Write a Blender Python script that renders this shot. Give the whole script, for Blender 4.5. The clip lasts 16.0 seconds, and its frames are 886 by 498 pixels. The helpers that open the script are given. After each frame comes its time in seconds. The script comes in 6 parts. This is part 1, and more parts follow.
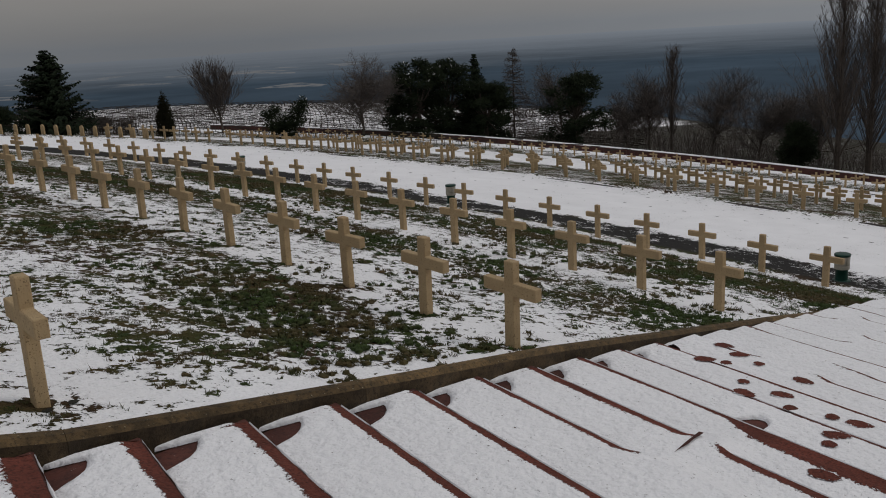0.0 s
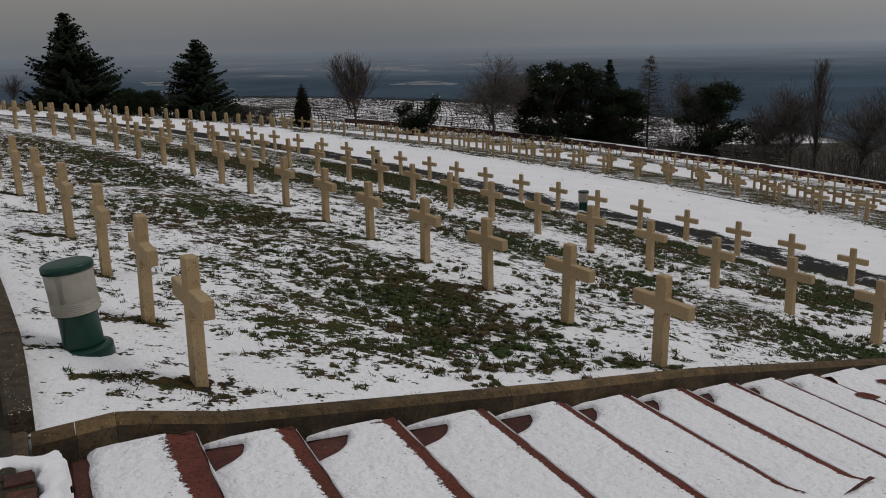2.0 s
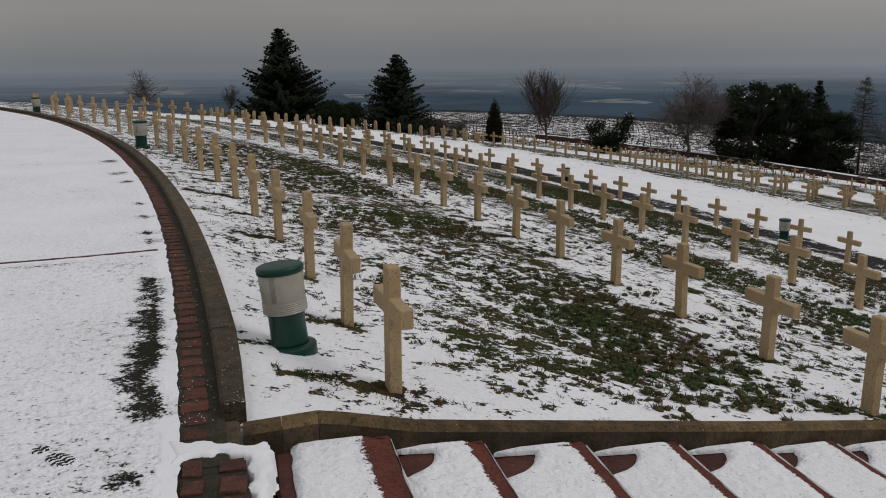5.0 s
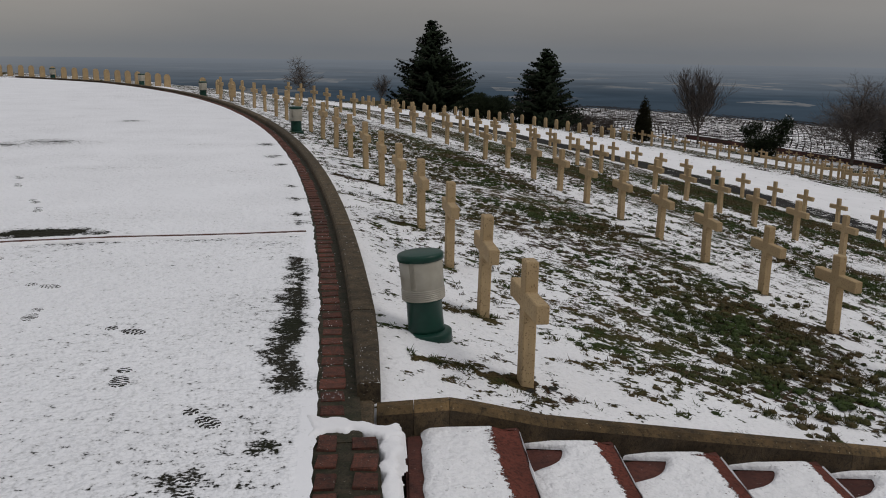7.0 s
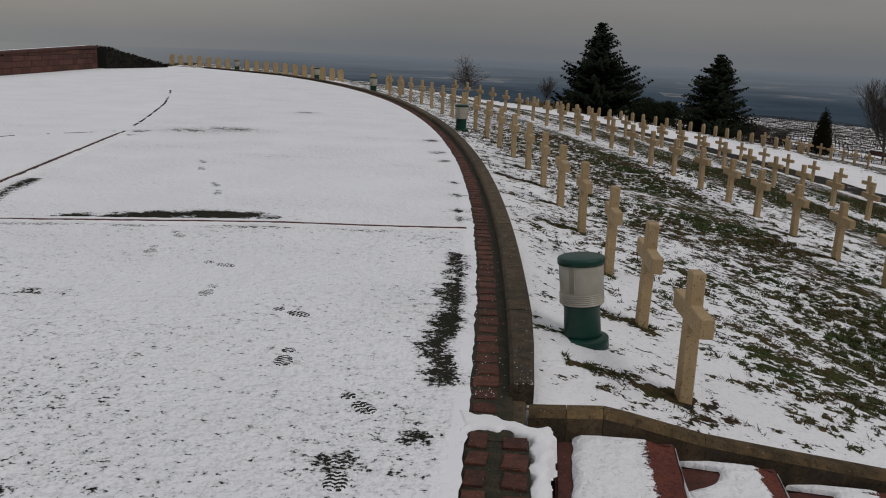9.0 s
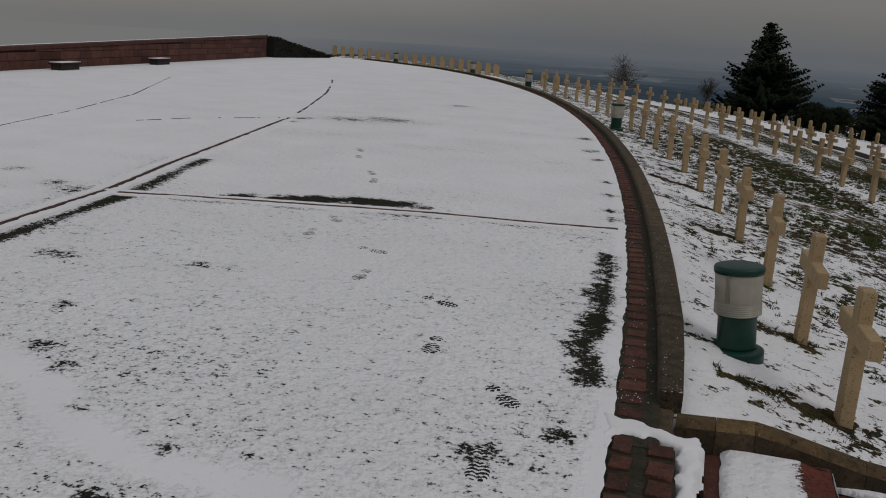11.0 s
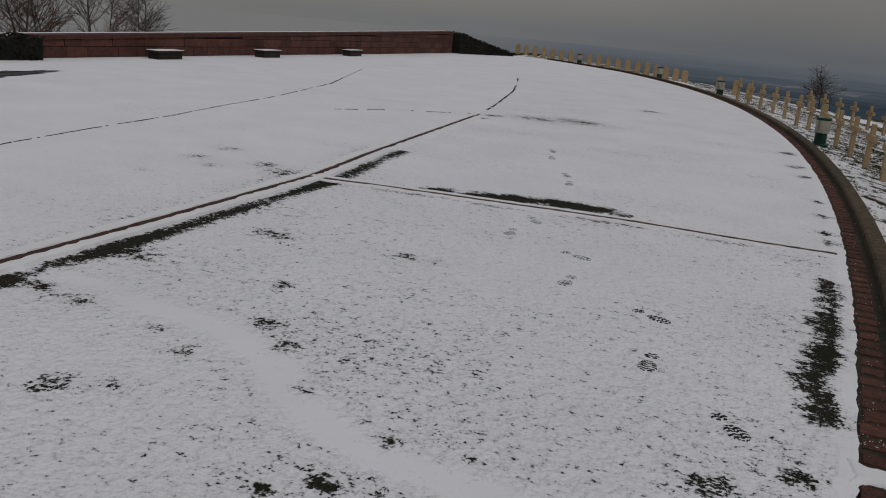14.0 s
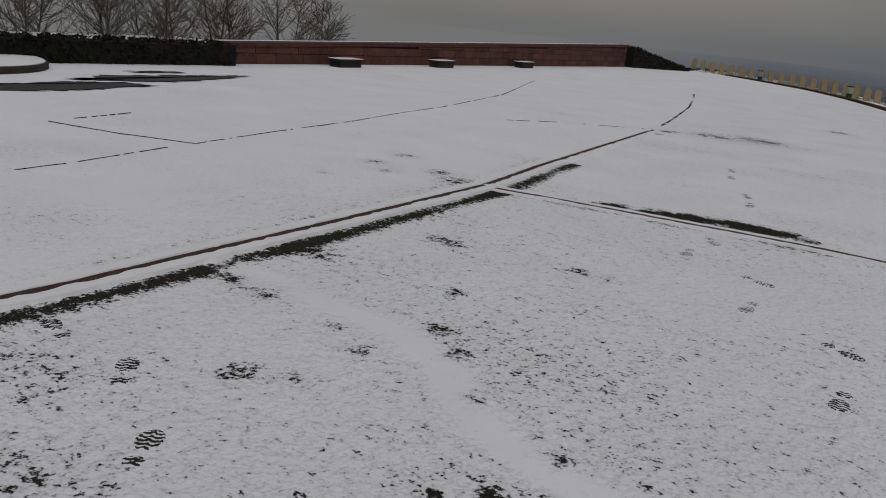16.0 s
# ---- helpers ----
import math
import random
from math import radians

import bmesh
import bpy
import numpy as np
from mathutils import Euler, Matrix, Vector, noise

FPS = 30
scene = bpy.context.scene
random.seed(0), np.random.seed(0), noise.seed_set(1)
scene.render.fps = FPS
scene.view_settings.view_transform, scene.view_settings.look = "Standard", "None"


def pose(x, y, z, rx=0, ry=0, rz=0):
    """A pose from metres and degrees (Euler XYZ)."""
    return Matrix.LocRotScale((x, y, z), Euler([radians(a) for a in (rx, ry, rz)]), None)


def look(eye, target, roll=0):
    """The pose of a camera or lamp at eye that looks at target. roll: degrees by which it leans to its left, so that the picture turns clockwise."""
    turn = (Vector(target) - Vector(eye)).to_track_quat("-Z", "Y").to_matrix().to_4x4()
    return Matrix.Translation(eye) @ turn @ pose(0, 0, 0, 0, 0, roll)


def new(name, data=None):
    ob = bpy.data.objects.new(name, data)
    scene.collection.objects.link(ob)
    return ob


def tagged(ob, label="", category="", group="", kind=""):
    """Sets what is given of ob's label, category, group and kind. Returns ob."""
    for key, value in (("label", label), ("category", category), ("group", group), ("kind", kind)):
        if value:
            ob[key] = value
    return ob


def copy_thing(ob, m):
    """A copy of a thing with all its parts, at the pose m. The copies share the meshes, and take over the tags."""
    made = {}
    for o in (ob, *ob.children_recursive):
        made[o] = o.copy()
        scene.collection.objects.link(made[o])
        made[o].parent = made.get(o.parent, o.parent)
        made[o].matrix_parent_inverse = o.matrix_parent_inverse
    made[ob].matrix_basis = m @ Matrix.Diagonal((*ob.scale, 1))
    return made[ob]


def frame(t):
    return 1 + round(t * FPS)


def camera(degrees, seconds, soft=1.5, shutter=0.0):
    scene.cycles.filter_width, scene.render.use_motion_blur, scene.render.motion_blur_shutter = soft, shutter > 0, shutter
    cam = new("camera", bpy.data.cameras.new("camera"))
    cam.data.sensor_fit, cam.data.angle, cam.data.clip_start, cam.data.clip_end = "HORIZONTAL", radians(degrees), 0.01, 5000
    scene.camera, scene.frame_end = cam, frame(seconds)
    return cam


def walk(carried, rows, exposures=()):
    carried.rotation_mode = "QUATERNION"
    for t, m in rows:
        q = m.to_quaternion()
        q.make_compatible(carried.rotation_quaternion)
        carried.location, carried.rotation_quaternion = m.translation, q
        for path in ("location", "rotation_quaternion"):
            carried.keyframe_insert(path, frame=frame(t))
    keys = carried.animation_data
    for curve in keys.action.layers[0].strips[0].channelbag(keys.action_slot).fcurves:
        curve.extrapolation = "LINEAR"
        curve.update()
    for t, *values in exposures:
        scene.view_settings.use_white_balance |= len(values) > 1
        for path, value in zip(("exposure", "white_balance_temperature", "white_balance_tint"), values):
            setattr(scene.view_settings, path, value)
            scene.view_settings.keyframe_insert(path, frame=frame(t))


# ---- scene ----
cam = camera(53.6, 16.0, soft=1.0)
# seconds, place, then degrees of turn, pitch and lean
ROWS = [
    (0.0, 0.000, 0.000, 1.773, -32.60, -14.03, -3.35),
    (0.5, -0.038, 0.083, 1.775, -30.72, -13.95, -3.39),
    (1.0, -0.073, 0.160, 1.771, -28.73, -13.80, -2.60),
    (1.5, -0.115, 0.205, 1.775, -26.89, -13.73, -1.67),
    (2.0, -0.156, 0.251, 1.769, -24.62, -13.62, -1.22),
    (2.5, -0.174, 0.291, 1.770, -22.15, -13.36, -0.73),
    (3.0, -0.195, 0.325, 1.767, -20.01, -12.99, -0.71),
    (5.5, -0.246, 0.265, 1.801, -9.98, -12.31, -0.30),
    (6.0, -0.240, 0.253, 1.804, -7.24, -12.25, 0.08),
    (6.5, -0.247, 0.250, 1.798, -5.09, -12.57, 0.43),
    (7.0, -0.251, 0.262, 1.793, -3.17, -12.83, 0.76),
    (7.5, -0.263, 0.260, 1.795, -1.36, -12.92, 1.43),
    (8.0, -0.277, 0.276, 1.785, 1.03, -12.93, 1.72),
    (8.5, -0.289, 0.288, 1.779, 3.96, -12.93, 1.93),
    (9.0, -0.295, 0.287, 1.779, 7.13, -13.03, 2.21),
    (9.5, -0.297, 0.288, 1.775, 9.63, -13.25, 2.52),
    (10.0, -0.311, 0.273, 1.774, 12.19, -13.51, 2.95),
    (12.5, -0.471, 0.259, 1.780, 22.25, -14.02, 4.26),
    (13.0, -0.555, 0.274, 1.767, 23.92, -14.24, 4.70),
    (13.5, -0.619, 0.270, 1.756, 25.54, -14.41, 4.95),
    (14.0, -0.699, 0.264, 1.745, 27.56, -14.64, 5.52),
    (14.5, -0.740, 0.256, 1.737, 29.41, -14.89, 6.20),
    (15.0, -0.792, 0.246, 1.723, 32.01, -15.19, 6.52),
    (15.5, -0.815, 0.242, 1.727, 35.05, -15.12, 6.23),
    (16.0, -0.809, 0.241, 1.727, 38.24, -14.94, 6.13),
]
EXPOSURES = [(0.0, -0.47), (2.5, -0.36), (3.0, -0.27), (5.5, -0.25), (7.0, -0.28), (9.0, -0.42), (10.0, -0.70), (12.5, -0.82), (16.0, -0.78)]
walk(cam, [(t, pose(x, y, z, 90 + pitch, 0, yaw) @ pose(0, 0, 0, 0, 0, lean)) for t, x, y, z, yaw, pitch, lean in ROWS], EXPOSURES)

# ---- light ----
SUN_EL, SUN_AZ = 42.0, 118.0
world = bpy.data.worlds.new("overcast")
scene.world = world
world.use_nodes = True
wt = world.node_tree
wt.nodes.clear()


def wn(kind, **values):
    n = wt.nodes.new(kind)
    for k, v in values.items():
        n.inputs[k].default_value = v
    return n


w_out = wn("ShaderNodeOutputWorld")
w_bg = wn("ShaderNodeBackground", Strength=1.0)
w_sky = wt.nodes.new("ShaderNodeTexSky")
w_sky.sky_type = "NISHITA"
w_sky.sun_disc = False
w_sky.sun_elevation, w_sky.sun_rotation = radians(SUN_EL), radians(SUN_AZ)
w_dim = wt.nodes.new("ShaderNodeVectorMath")
w_dim.operation = "SCALE"
w_dim.inputs["Scale"].default_value = 0.06
w_tc = wt.nodes.new("ShaderNodeTexCoord")
w_sep = wt.nodes.new("ShaderNodeSeparateXYZ")
# cloud deck: about three times as bright overhead as at the horizon
w_ramp = wt.nodes.new("ShaderNodeValToRGB")
stops = [(0.0, (0.198, 0.212, 0.234)), (0.015, (0.230, 0.233, 0.243)), (0.05, (0.300, 0.288, 0.282)), (0.14, (0.290, 0.278, 0.275)), (0.6, (0.58, 0.585, 0.605)), (1.0, (0.74, 0.755, 0.79))]
while len(w_ramp.color_ramp.elements) < len(stops):
    w_ramp.color_ramp.elements.new(0.5)
for el, (p, c) in zip(w_ramp.color_ramp.elements, stops):
    el.position, el.color = p, (*c, 1)
w_map = wt.nodes.new("ShaderNodeMapping")
w_map.inputs["Scale"].default_value = (1.3, 1.3, 7.0)
w_noise = wn("ShaderNodeTexNoise", Scale=2.2, Detail=5.0, Roughness=0.55)
w_var = wt.nodes.new("ShaderNodeMapRange")
w_var.inputs["From Min"].default_value, w_var.inputs["From Max"].default_value = 0.25, 0.75
w_var.inputs["To Min"].default_value, w_var.inputs["To Max"].default_value = 0.94, 1.06
w_mul = wt.nodes.new("ShaderNodeVectorMath")
w_mul.operation = "SCALE"
w_mix = wt.nodes.new("ShaderNodeMix")
w_mix.data_type = "RGBA"
w_mix.inputs["Factor"].default_value = 0.08
wl = wt.links.new
wl(w_tc.outputs["Generated"], w_sep.inputs[0])
wl(w_sep.outputs["Z"], w_ramp.inputs["Fac"])
wl(w_tc.outputs["Generated"], w_map.inputs["Vector"])
wl(w_map.outputs[0], w_noise.inputs["Vector"])
wl(w_noise.outputs["Fac"], w_var.inputs["Value"])
wl(w_ramp.outputs["Color"], w_mul.inputs[0])
wl(w_var.outputs["Result"], w_mul.inputs["Scale"])
wl(w_sky.outputs["Color"], w_dim.inputs[0])
# the cloud is warmer low in the west
w_low = wt.nodes.new("ShaderNodeMapRange")
w_west = wt.nodes.new("ShaderNodeMapRange")
w_both = wt.nodes.new("ShaderNodeMath")
w_both.operation = "MULTIPLY"
w_tint = wt.nodes.new("ShaderNodeMix")
w_tint.data_type, w_tint.blend_type = "RGBA", "MULTIPLY"
for n_, lo, hi, a, b in ((w_low, 0.0, 0.22, 1.0, 0.0), (w_west, -0.2, -0.9, 0.0, 1.0)):
    n_.inputs["From Min"].default_value, n_.inputs["From Max"].default_value = lo, hi
    n_.inputs["To Min"].default_value, n_.inputs["To Max"].default_value = a, b
wl(w_sep.outputs["Z"], w_low.inputs["Value"])
wl(w_sep.outputs["X"], w_west.inputs["Value"])
wl(w_low.outputs["Result"], w_both.inputs[0])
wl(w_west.outputs["Result"], w_both.inputs[1])
wl(w_both.outputs[0], w_tint.inputs[0])
wl(w_mul.outputs[0], w_tint.inputs[6])
w_tint.inputs[7].default_value = (1.72, 1.57, 1.36, 1)
# and thinner, so brighter, low in the east towards the sun
w_east = wt.nodes.new("ShaderNodeMapRange")
w_dawn = wt.nodes.new("ShaderNodeMath")
w_dawn.operation = "MULTIPLY"
w_glow = wt.nodes.new("ShaderNodeMix")
w_glow.data_type, w_glow.blend_type = "RGBA", "MULTIPLY"
w_east.inputs["From Min"].default_value, w_east.inputs["From Max"].default_value = 0.40, 0.95
wl(w_sep.outputs["X"], w_east.inputs["Value"])
wl(w_low.outputs["Result"], w_dawn.inputs[0])
wl(w_east.outputs["Result"], w_dawn.inputs[1])
wl(w_dawn.outputs[0], w_glow.inputs[0])
wl(w_tint.outputs[2], w_glow.inputs[6])
w_glow.inputs[7].default_value = (1.45, 1.45, 1.45, 1)
wl(w_glow.outputs[2], w_mix.inputs["A"])
wl(w_dim.outputs[0], w_mix.inputs["B"])
wl(w_mix.outputs["Result"], w_bg.inputs["Color"])
wl(w_bg.outputs[0], w_out.inputs["Surface"])

sun = new("sun", bpy.data.lights.new("sun", "SUN"))
sun.data.energy, sun.data.angle, sun.data.color = 0.9, radians(25), (1.0, 0.96, 0.90)
sun_dir = Vector((math.sin(radians(SUN_AZ)) * math.cos(radians(SUN_EL)), math.cos(radians(SUN_AZ)) * math.cos(radians(SUN_EL)), math.sin(radians(SUN_EL))))
sun.matrix_world = look(sun_dir * 60, (0, 0, 0))
scene.view_settings.exposure = 0.0


# ---- materials ----
class Mat:
    """A small node-tree builder round one Principled surface."""

    def __init__(self, name, rough=0.8, metal=0.0, spec=0.3):
        self.m = bpy.data.materials.new(name)
        self.m.use_nodes = True
        self.t = self.m.node_tree
        self.bsdf = self.t.nodes["Principled BSDF"]
        self.bsdf.inputs["Roughness"].default_value = rough
        self.bsdf.inputs["Metallic"].default_value = metal
        self.bsdf.inputs["Specular IOR Level"].default_value = spec
        self.pos = None

    def node(self, kind, ins=None, **props):
        n = self.t.nodes.new(kind)
        for k, v in props.items():
            if k == "operation":
                n.operation = v
            elif k == "data_type":
                n.data_type = v
            elif k == "attribute_name":
                n.attribute_name = v
            elif k == "blend_type":
                n.blend_type = v
            elif k == "feature":
                n.feature = v
        for k, v in (ins or {}).items():
            if isinstance(v, bpy.types.NodeSocket):
                self.t.links.new(v, n.inputs[k])
            else:
                n.inputs[k].default_value = v
        return n

    def where(self, scale=(1, 1, 1), local=False):
        if local:
            src = self.node("ShaderNodeTexCoord").outputs["Object"]
        else:
            src = self.node("ShaderNodeNewGeometry").outputs["Position"]
        return self.node("ShaderNodeMapping", {"Vector": src, "Scale": scale}).outputs[0]

    def noise(self, scale, detail=4.0, rough=0.55, vec=None, local=False, dist=0.0):
        return self.node("ShaderNodeTexNoise", {"Vector": vec if vec is not None else self.where(local=local), "Scale": scale, "Detail": detail, "Roughness": rough, "Distortion": dist}).outputs["Fac"]

    def ramp(self, fac, lo, hi, a=0.0, b=1.0):
        return self.node("ShaderNodeMapRange", {"Value": fac, "From Min": lo, "From Max": hi, "To Min": a, "To Max": b}).outputs["Result"]

    def math(self, op, a, b=0.0, c=0.0):
        return self.node("ShaderNodeMath", {0: a, 1: b, 2: c}, operation=op).outputs[0]

    def mix(self, fac, a, b, blend="MIX"):
        a = (*a, 1) if isinstance(a, tuple) and len(a) == 3 else a
        b = (*b, 1) if isinstance(b, tuple) and len(b) == 3 else b
        return self.node("ShaderNodeMix", {"Factor": fac, "A": a, "B": b}, data_type="RGBA", blend_type=blend).outputs["Result"] if False else self._mix(fac, a, b, blend)

    def _mix(self, fac, a, b, blend):
        n = self.t.nodes.new("ShaderNodeMix")
        n.data_type, n.blend_type = "RGBA", blend
        for i, v in ((0, fac), (6, a), (7, b)):
            if isinstance(v, bpy.types.NodeSocket):
                self.t.links.new(v, n.inputs[i])
            else:
                n.inputs[i].default_value = v
        return n.outputs[2]

    def color(self, c):
        if isinstance(c, tuple):
            self.bsdf.inputs["Base Color"].default_value = (*c, 1)
        else:
            self.t.links.new(c, self.bsdf.inputs["Base Color"])
        return self

    def rough(self, r):
        self.t.links.new(r, self.bsdf.inputs["Roughness"])
        return self

    def bump(self, h, strength=0.5, dist=0.02):
        b = self.node("ShaderNodeBump", {"Height": h, "Strength": strength, "Distance": dist})
        self.t.links.new(b.outputs[0], self.bsdf.inputs["Normal"])
        return self

    def rand(self):
        return self.node("ShaderNodeObjectInfo").outputs["Random"]

    def island(self):
        return self.node("ShaderNodeNewGeometry").outputs["Random Per Island"]

    def attr(self, name):
        return self.node("ShaderNodeAttribute", attribute_name=name).outputs["Fac"]


SNOW = (0.880, 0.872, 0.890)
GRASS_A, GRASS_B, SOIL = (0.037, 0.054, 0.013), (0.086, 0.060, 0.026), (0.062, 0.038, 0.021)


def snow_over(name, scales, weights, under, lim0, lim1, sharp, lumps=0.8, thin=0.05, white=None, detail=4.0):
    """Snow that lies in a torn cover over what is beneath it; the vertex attribute 'bare' says how much shows."""
    m = Mat(name, 0.85, spec=0.06)
    bare = m.attr("bare")
    h = m.math("MULTIPLY", m.noise(0.55, 3), weights[0])
    for i, (sc, wt) in enumerate(zip(scales, weights[1:])):
        h = m.math("MULTIPLY_ADD", m.noise(sc, detail, 0.6 if detail > 3 else 0.45, dist=0.7 if i == 0 and detail > 3 else 0.0), wt, h)
    lim = m.math("MULTIPLY_ADD", bare, lim1, lim0)
    edge = m.math("SUBTRACT", lim, h)
    cover = m.ramp(edge, -sharp, sharp, 1.0, 0.0)
    a, b, c, d = under
    turf = m.mix(m.ramp(m.noise(1.4, 4), 0.40, 0.60), a, b)
    turf = m.mix(m.ramp(m.noise(0.5, 3), 0.50, 0.62), turf, c)
    turf = m.mix(m.ramp(m.noise(48.0, 4, 0.75), 0.46, 0.66), turf, d)
    # where the mesh says so: a worn tarred path, darker ground beyond the wall
    tar = m.mix(m.ramp(m.noise(30.0, 4, 0.7), 0.35, 0.65), (0.040, 0.038, 0.037), (0.022, 0.021, 0.020))
    turf = m.mix(m.attr("tar"), turf, tar)
    snow = m.mix(m.ramp(m.noise(0.9, 4), 0.3, 0.7), white or SNOW, tuple(0.93 * v for v in white or SNOW))
    grey_mottle = m.math("MULTIPLY", m.ramp(m.noise(34.0, 5, 0.75), 0.52, 0.74, 0, 0.5), m.ramp(bare, 0.02, 0.16, 0.15, 1.0))
    snow = m.mix(grey_mottle, snow, (0.42, 0.42, 0.425))
    snow = m.mix(m.ramp(edge, -thin, 0.0, 0.0, 0.46), snow, (0.36, 0.36, 0.355))
    m.color(m.mix(cover, turf, snow))
    hh = m.math("MULTIPLY_ADD", cover, 0.5, m.math("MULTIPLY", m.noise(24.0, detail * 0.75, 0.5), 0.42))
    hh = m.math("MULTIPLY_ADD", m.noise(10.0, 3, 0.6), 0.9, hh)
    hh = m.math("MULTIPLY", m.math("SUBTRACT", hh, 1.16), m.ramp(bare, 0.0, 0.07, 0.12, 1.0))
    m.bump(hh, lumps, 0.045)
    return m.m


def plain_snow(name, specks=0.0):
    m = Mat(name, 0.7, spec=0.25)
    snow = m.mix(m.ramp(m.noise(2.3, 5), 0.3, 0.7), SNOW, (0.81, 0.80, 0.82))
    h = m.math("MULTIPLY_ADD", m.noise(55.0, 4, 0.7), 0.35, m.noise(9.0, 4, 0.6))
    m.color(snow)
    m.bump(h, 0.4, 0.02)
    return m.m


def stone(name, a, b, dark, scale=6.0, rough=0.85, bump=0.35, lichen=None, local=False, per="rand"):
    m = Mat(name, rough)
    c = m.mix(m.ramp(m.noise(scale, 5, 0.62, local=local), 0.38, 0.62), a, b)
    c = m.mix(m.ramp(m.noise(scale * 5, 5, 0.72, local=local), 0.49, 0.70), c, dark)
    r = m.rand() if per == "rand" else m.island()
    c = m.mix(r, c, (0.55, 0.55, 0.55), "MULTIPLY")
    if lichen:
        c = m.mix(m.ramp(m.noise(scale * 8, 3, 0.5, local=local), 0.69, 0.73), c, lichen)
    m.color(c)
    m.bump(m.noise(scale * 9, 5, 0.7, local=local), bump, 0.01)
    return m.m


M_HILL = snow_over("snow_on_turf", (3.4, 11.0, 32.0), (0.06, 0.32, 0.38, 0.24), (GRASS_A, GRASS_B, SOIL, (0.006, 0.008, 0.003)), 0.360, 0.36, 0.008, 0.8, 0.012)
M_PLAZA = snow_over("snow_on_gravel", (13.0, 40.0, 90.0), (0.20, 0.30, 0.32, 0.18), ((0.032, 0.030, 0.021), (0.022, 0.024, 0.014), (0.035, 0.028, 0.022), (0.010, 0.010, 0.008)), 0.322, 0.40, 0.022, 0.85, 0.10, (0.885, 0.883, 0.912), 2.0)
M_TREAD = snow_over("snow_on_sandstone", (16.0, 45.0, 90.0), (0.06, 0.40, 0.36, 0.18), ((0.17, 0.054, 0.040), (0.12, 0.042, 0.032), (0.14, 0.05, 0.037), (0.06, 0.026, 0.021)), 0.30, 0.5, 0.02)
M_SNOW = plain_snow("snow")
M_BRICK = stone("red_paving_brick", (0.190, 0.064, 0.042), (0.100, 0.042, 0.030), (0.030, 0.024, 0.018), 16, lichen=(0.42, 0.40, 0.36), bump=0.9)
M_KERB = stone("weathered_concrete_kerb", (0.155, 0.110, 0.064), (0.070, 0.053, 0.031), (0.022, 0.017, 0.010), 11, bump=0.8, lichen=(0.36, 0.33, 0.26))
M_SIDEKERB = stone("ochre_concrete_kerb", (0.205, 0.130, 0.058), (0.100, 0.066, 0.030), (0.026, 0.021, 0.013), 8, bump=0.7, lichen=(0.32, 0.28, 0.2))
# darker copy of the kerb concrete: shade painted in for its upright face
M_KERBSHADE = stone("shaded_kerb_face", (0.112, 0.076, 0.041), (0.060, 0.042, 0.024), (0.020, 0.016, 0.010), 9, bump=0.7)
M_GUTTER = stone("mossy_gutter", (0.075, 0.058, 0.036), (0.032, 0.034, 0.015), (0.015, 0.014, 0.01), 12, lichen=(0.22, 0.2, 0.16), bump=0.8)
M_BAND = stone("wet_brick_band", (0.135, 0.056, 0.040), (0.080, 0.038, 0.029), (0.02, 0.016, 0.014), 14, bump=0.6)
M_STEP = stone("red_sandstone", (0.135, 0.046, 0.034), (0.092, 0.034, 0.026), (0.045, 0.021, 0.017), 6.0, lichen=(0.30, 0.22, 0.2))
M_WALL = stone("red_sandstone_block", (0.145, 0.056, 0.040), (0.098, 0.041, 0.031), (0.050, 0.027, 0.022), 2.0)
M_MORTAR = stone("dark_mortar", (0.06, 0.045, 0.038), (0.04, 0.03, 0.027), (0.02, 0.018, 0.015), 6)
M_LOWWALL = stone("dark_red_wall", (0.085, 0.030, 0.024), (0.060, 0.024, 0.02), (0.03, 0.015, 0.013), 1.2)
M_EDGE = stone("dark_edging", (0.045, 0.032, 0.024), (0.028, 0.022, 0.018), (0.015, 0.012, 0.01), 3)
M_ASPHALT = stone("wet_asphalt", (0.045, 0.043, 0.042), (0.033, 0.032, 0.032), (0.02, 0.02, 0.02), 7, 0.55)
M_SOILM = stone("trodden_soil", (0.03, 0.026, 0.018), (0.02, 0.02, 0.012), (0.01, 0.01, 0.007), 20)


def concrete():
    m = Mat("tan_cast_concrete", 0.85)
    c = m.mix(m.ramp(m.noise(5, 5, local=True), 0.3, 0.7), (0.46, 0.335, 0.185), (0.37, 0.262, 0.142))
    c = m.mix(m.math("MULTIPLY", m.rand(), 0.30), c, (0.34, 0.25, 0.15))
    c = m.mix(m.ramp(m.noise(75, 3, 0.6, local=True), 0.575, 0.65), c, (0.19, 0.13, 0.07))
    c = m.mix(m.ramp(m.noise(2.2, 4, 0.6, vec=m.where((3, 3, 0.7))), 0.58, 0.75, 0, 0.45), c, (0.25, 0.19, 0.12))
    m.color(c)
    m.bump(m.noise(80, 4, 0.7, local=True), 0.6, 0.008)
    return m.m


M_CROSS = concrete()


def simple(name, a, b, rough, scale=20.0, metal=0.0, bump=0.1, per=None, spec=0.3):
    m = Mat(name, rough, metal, spec)
    c = m.mix(m.ramp(m.noise(scale, 4, local=True), 0.3, 0.7), a, b)
    if per:
        c = m.mix(m.math("MULTIPLY", m.island(), 0.6), c, per)
    m.color(c)
    m.bump(m.noise(scale * 3, 3, local=True), bump, 0.01)
    return m.m


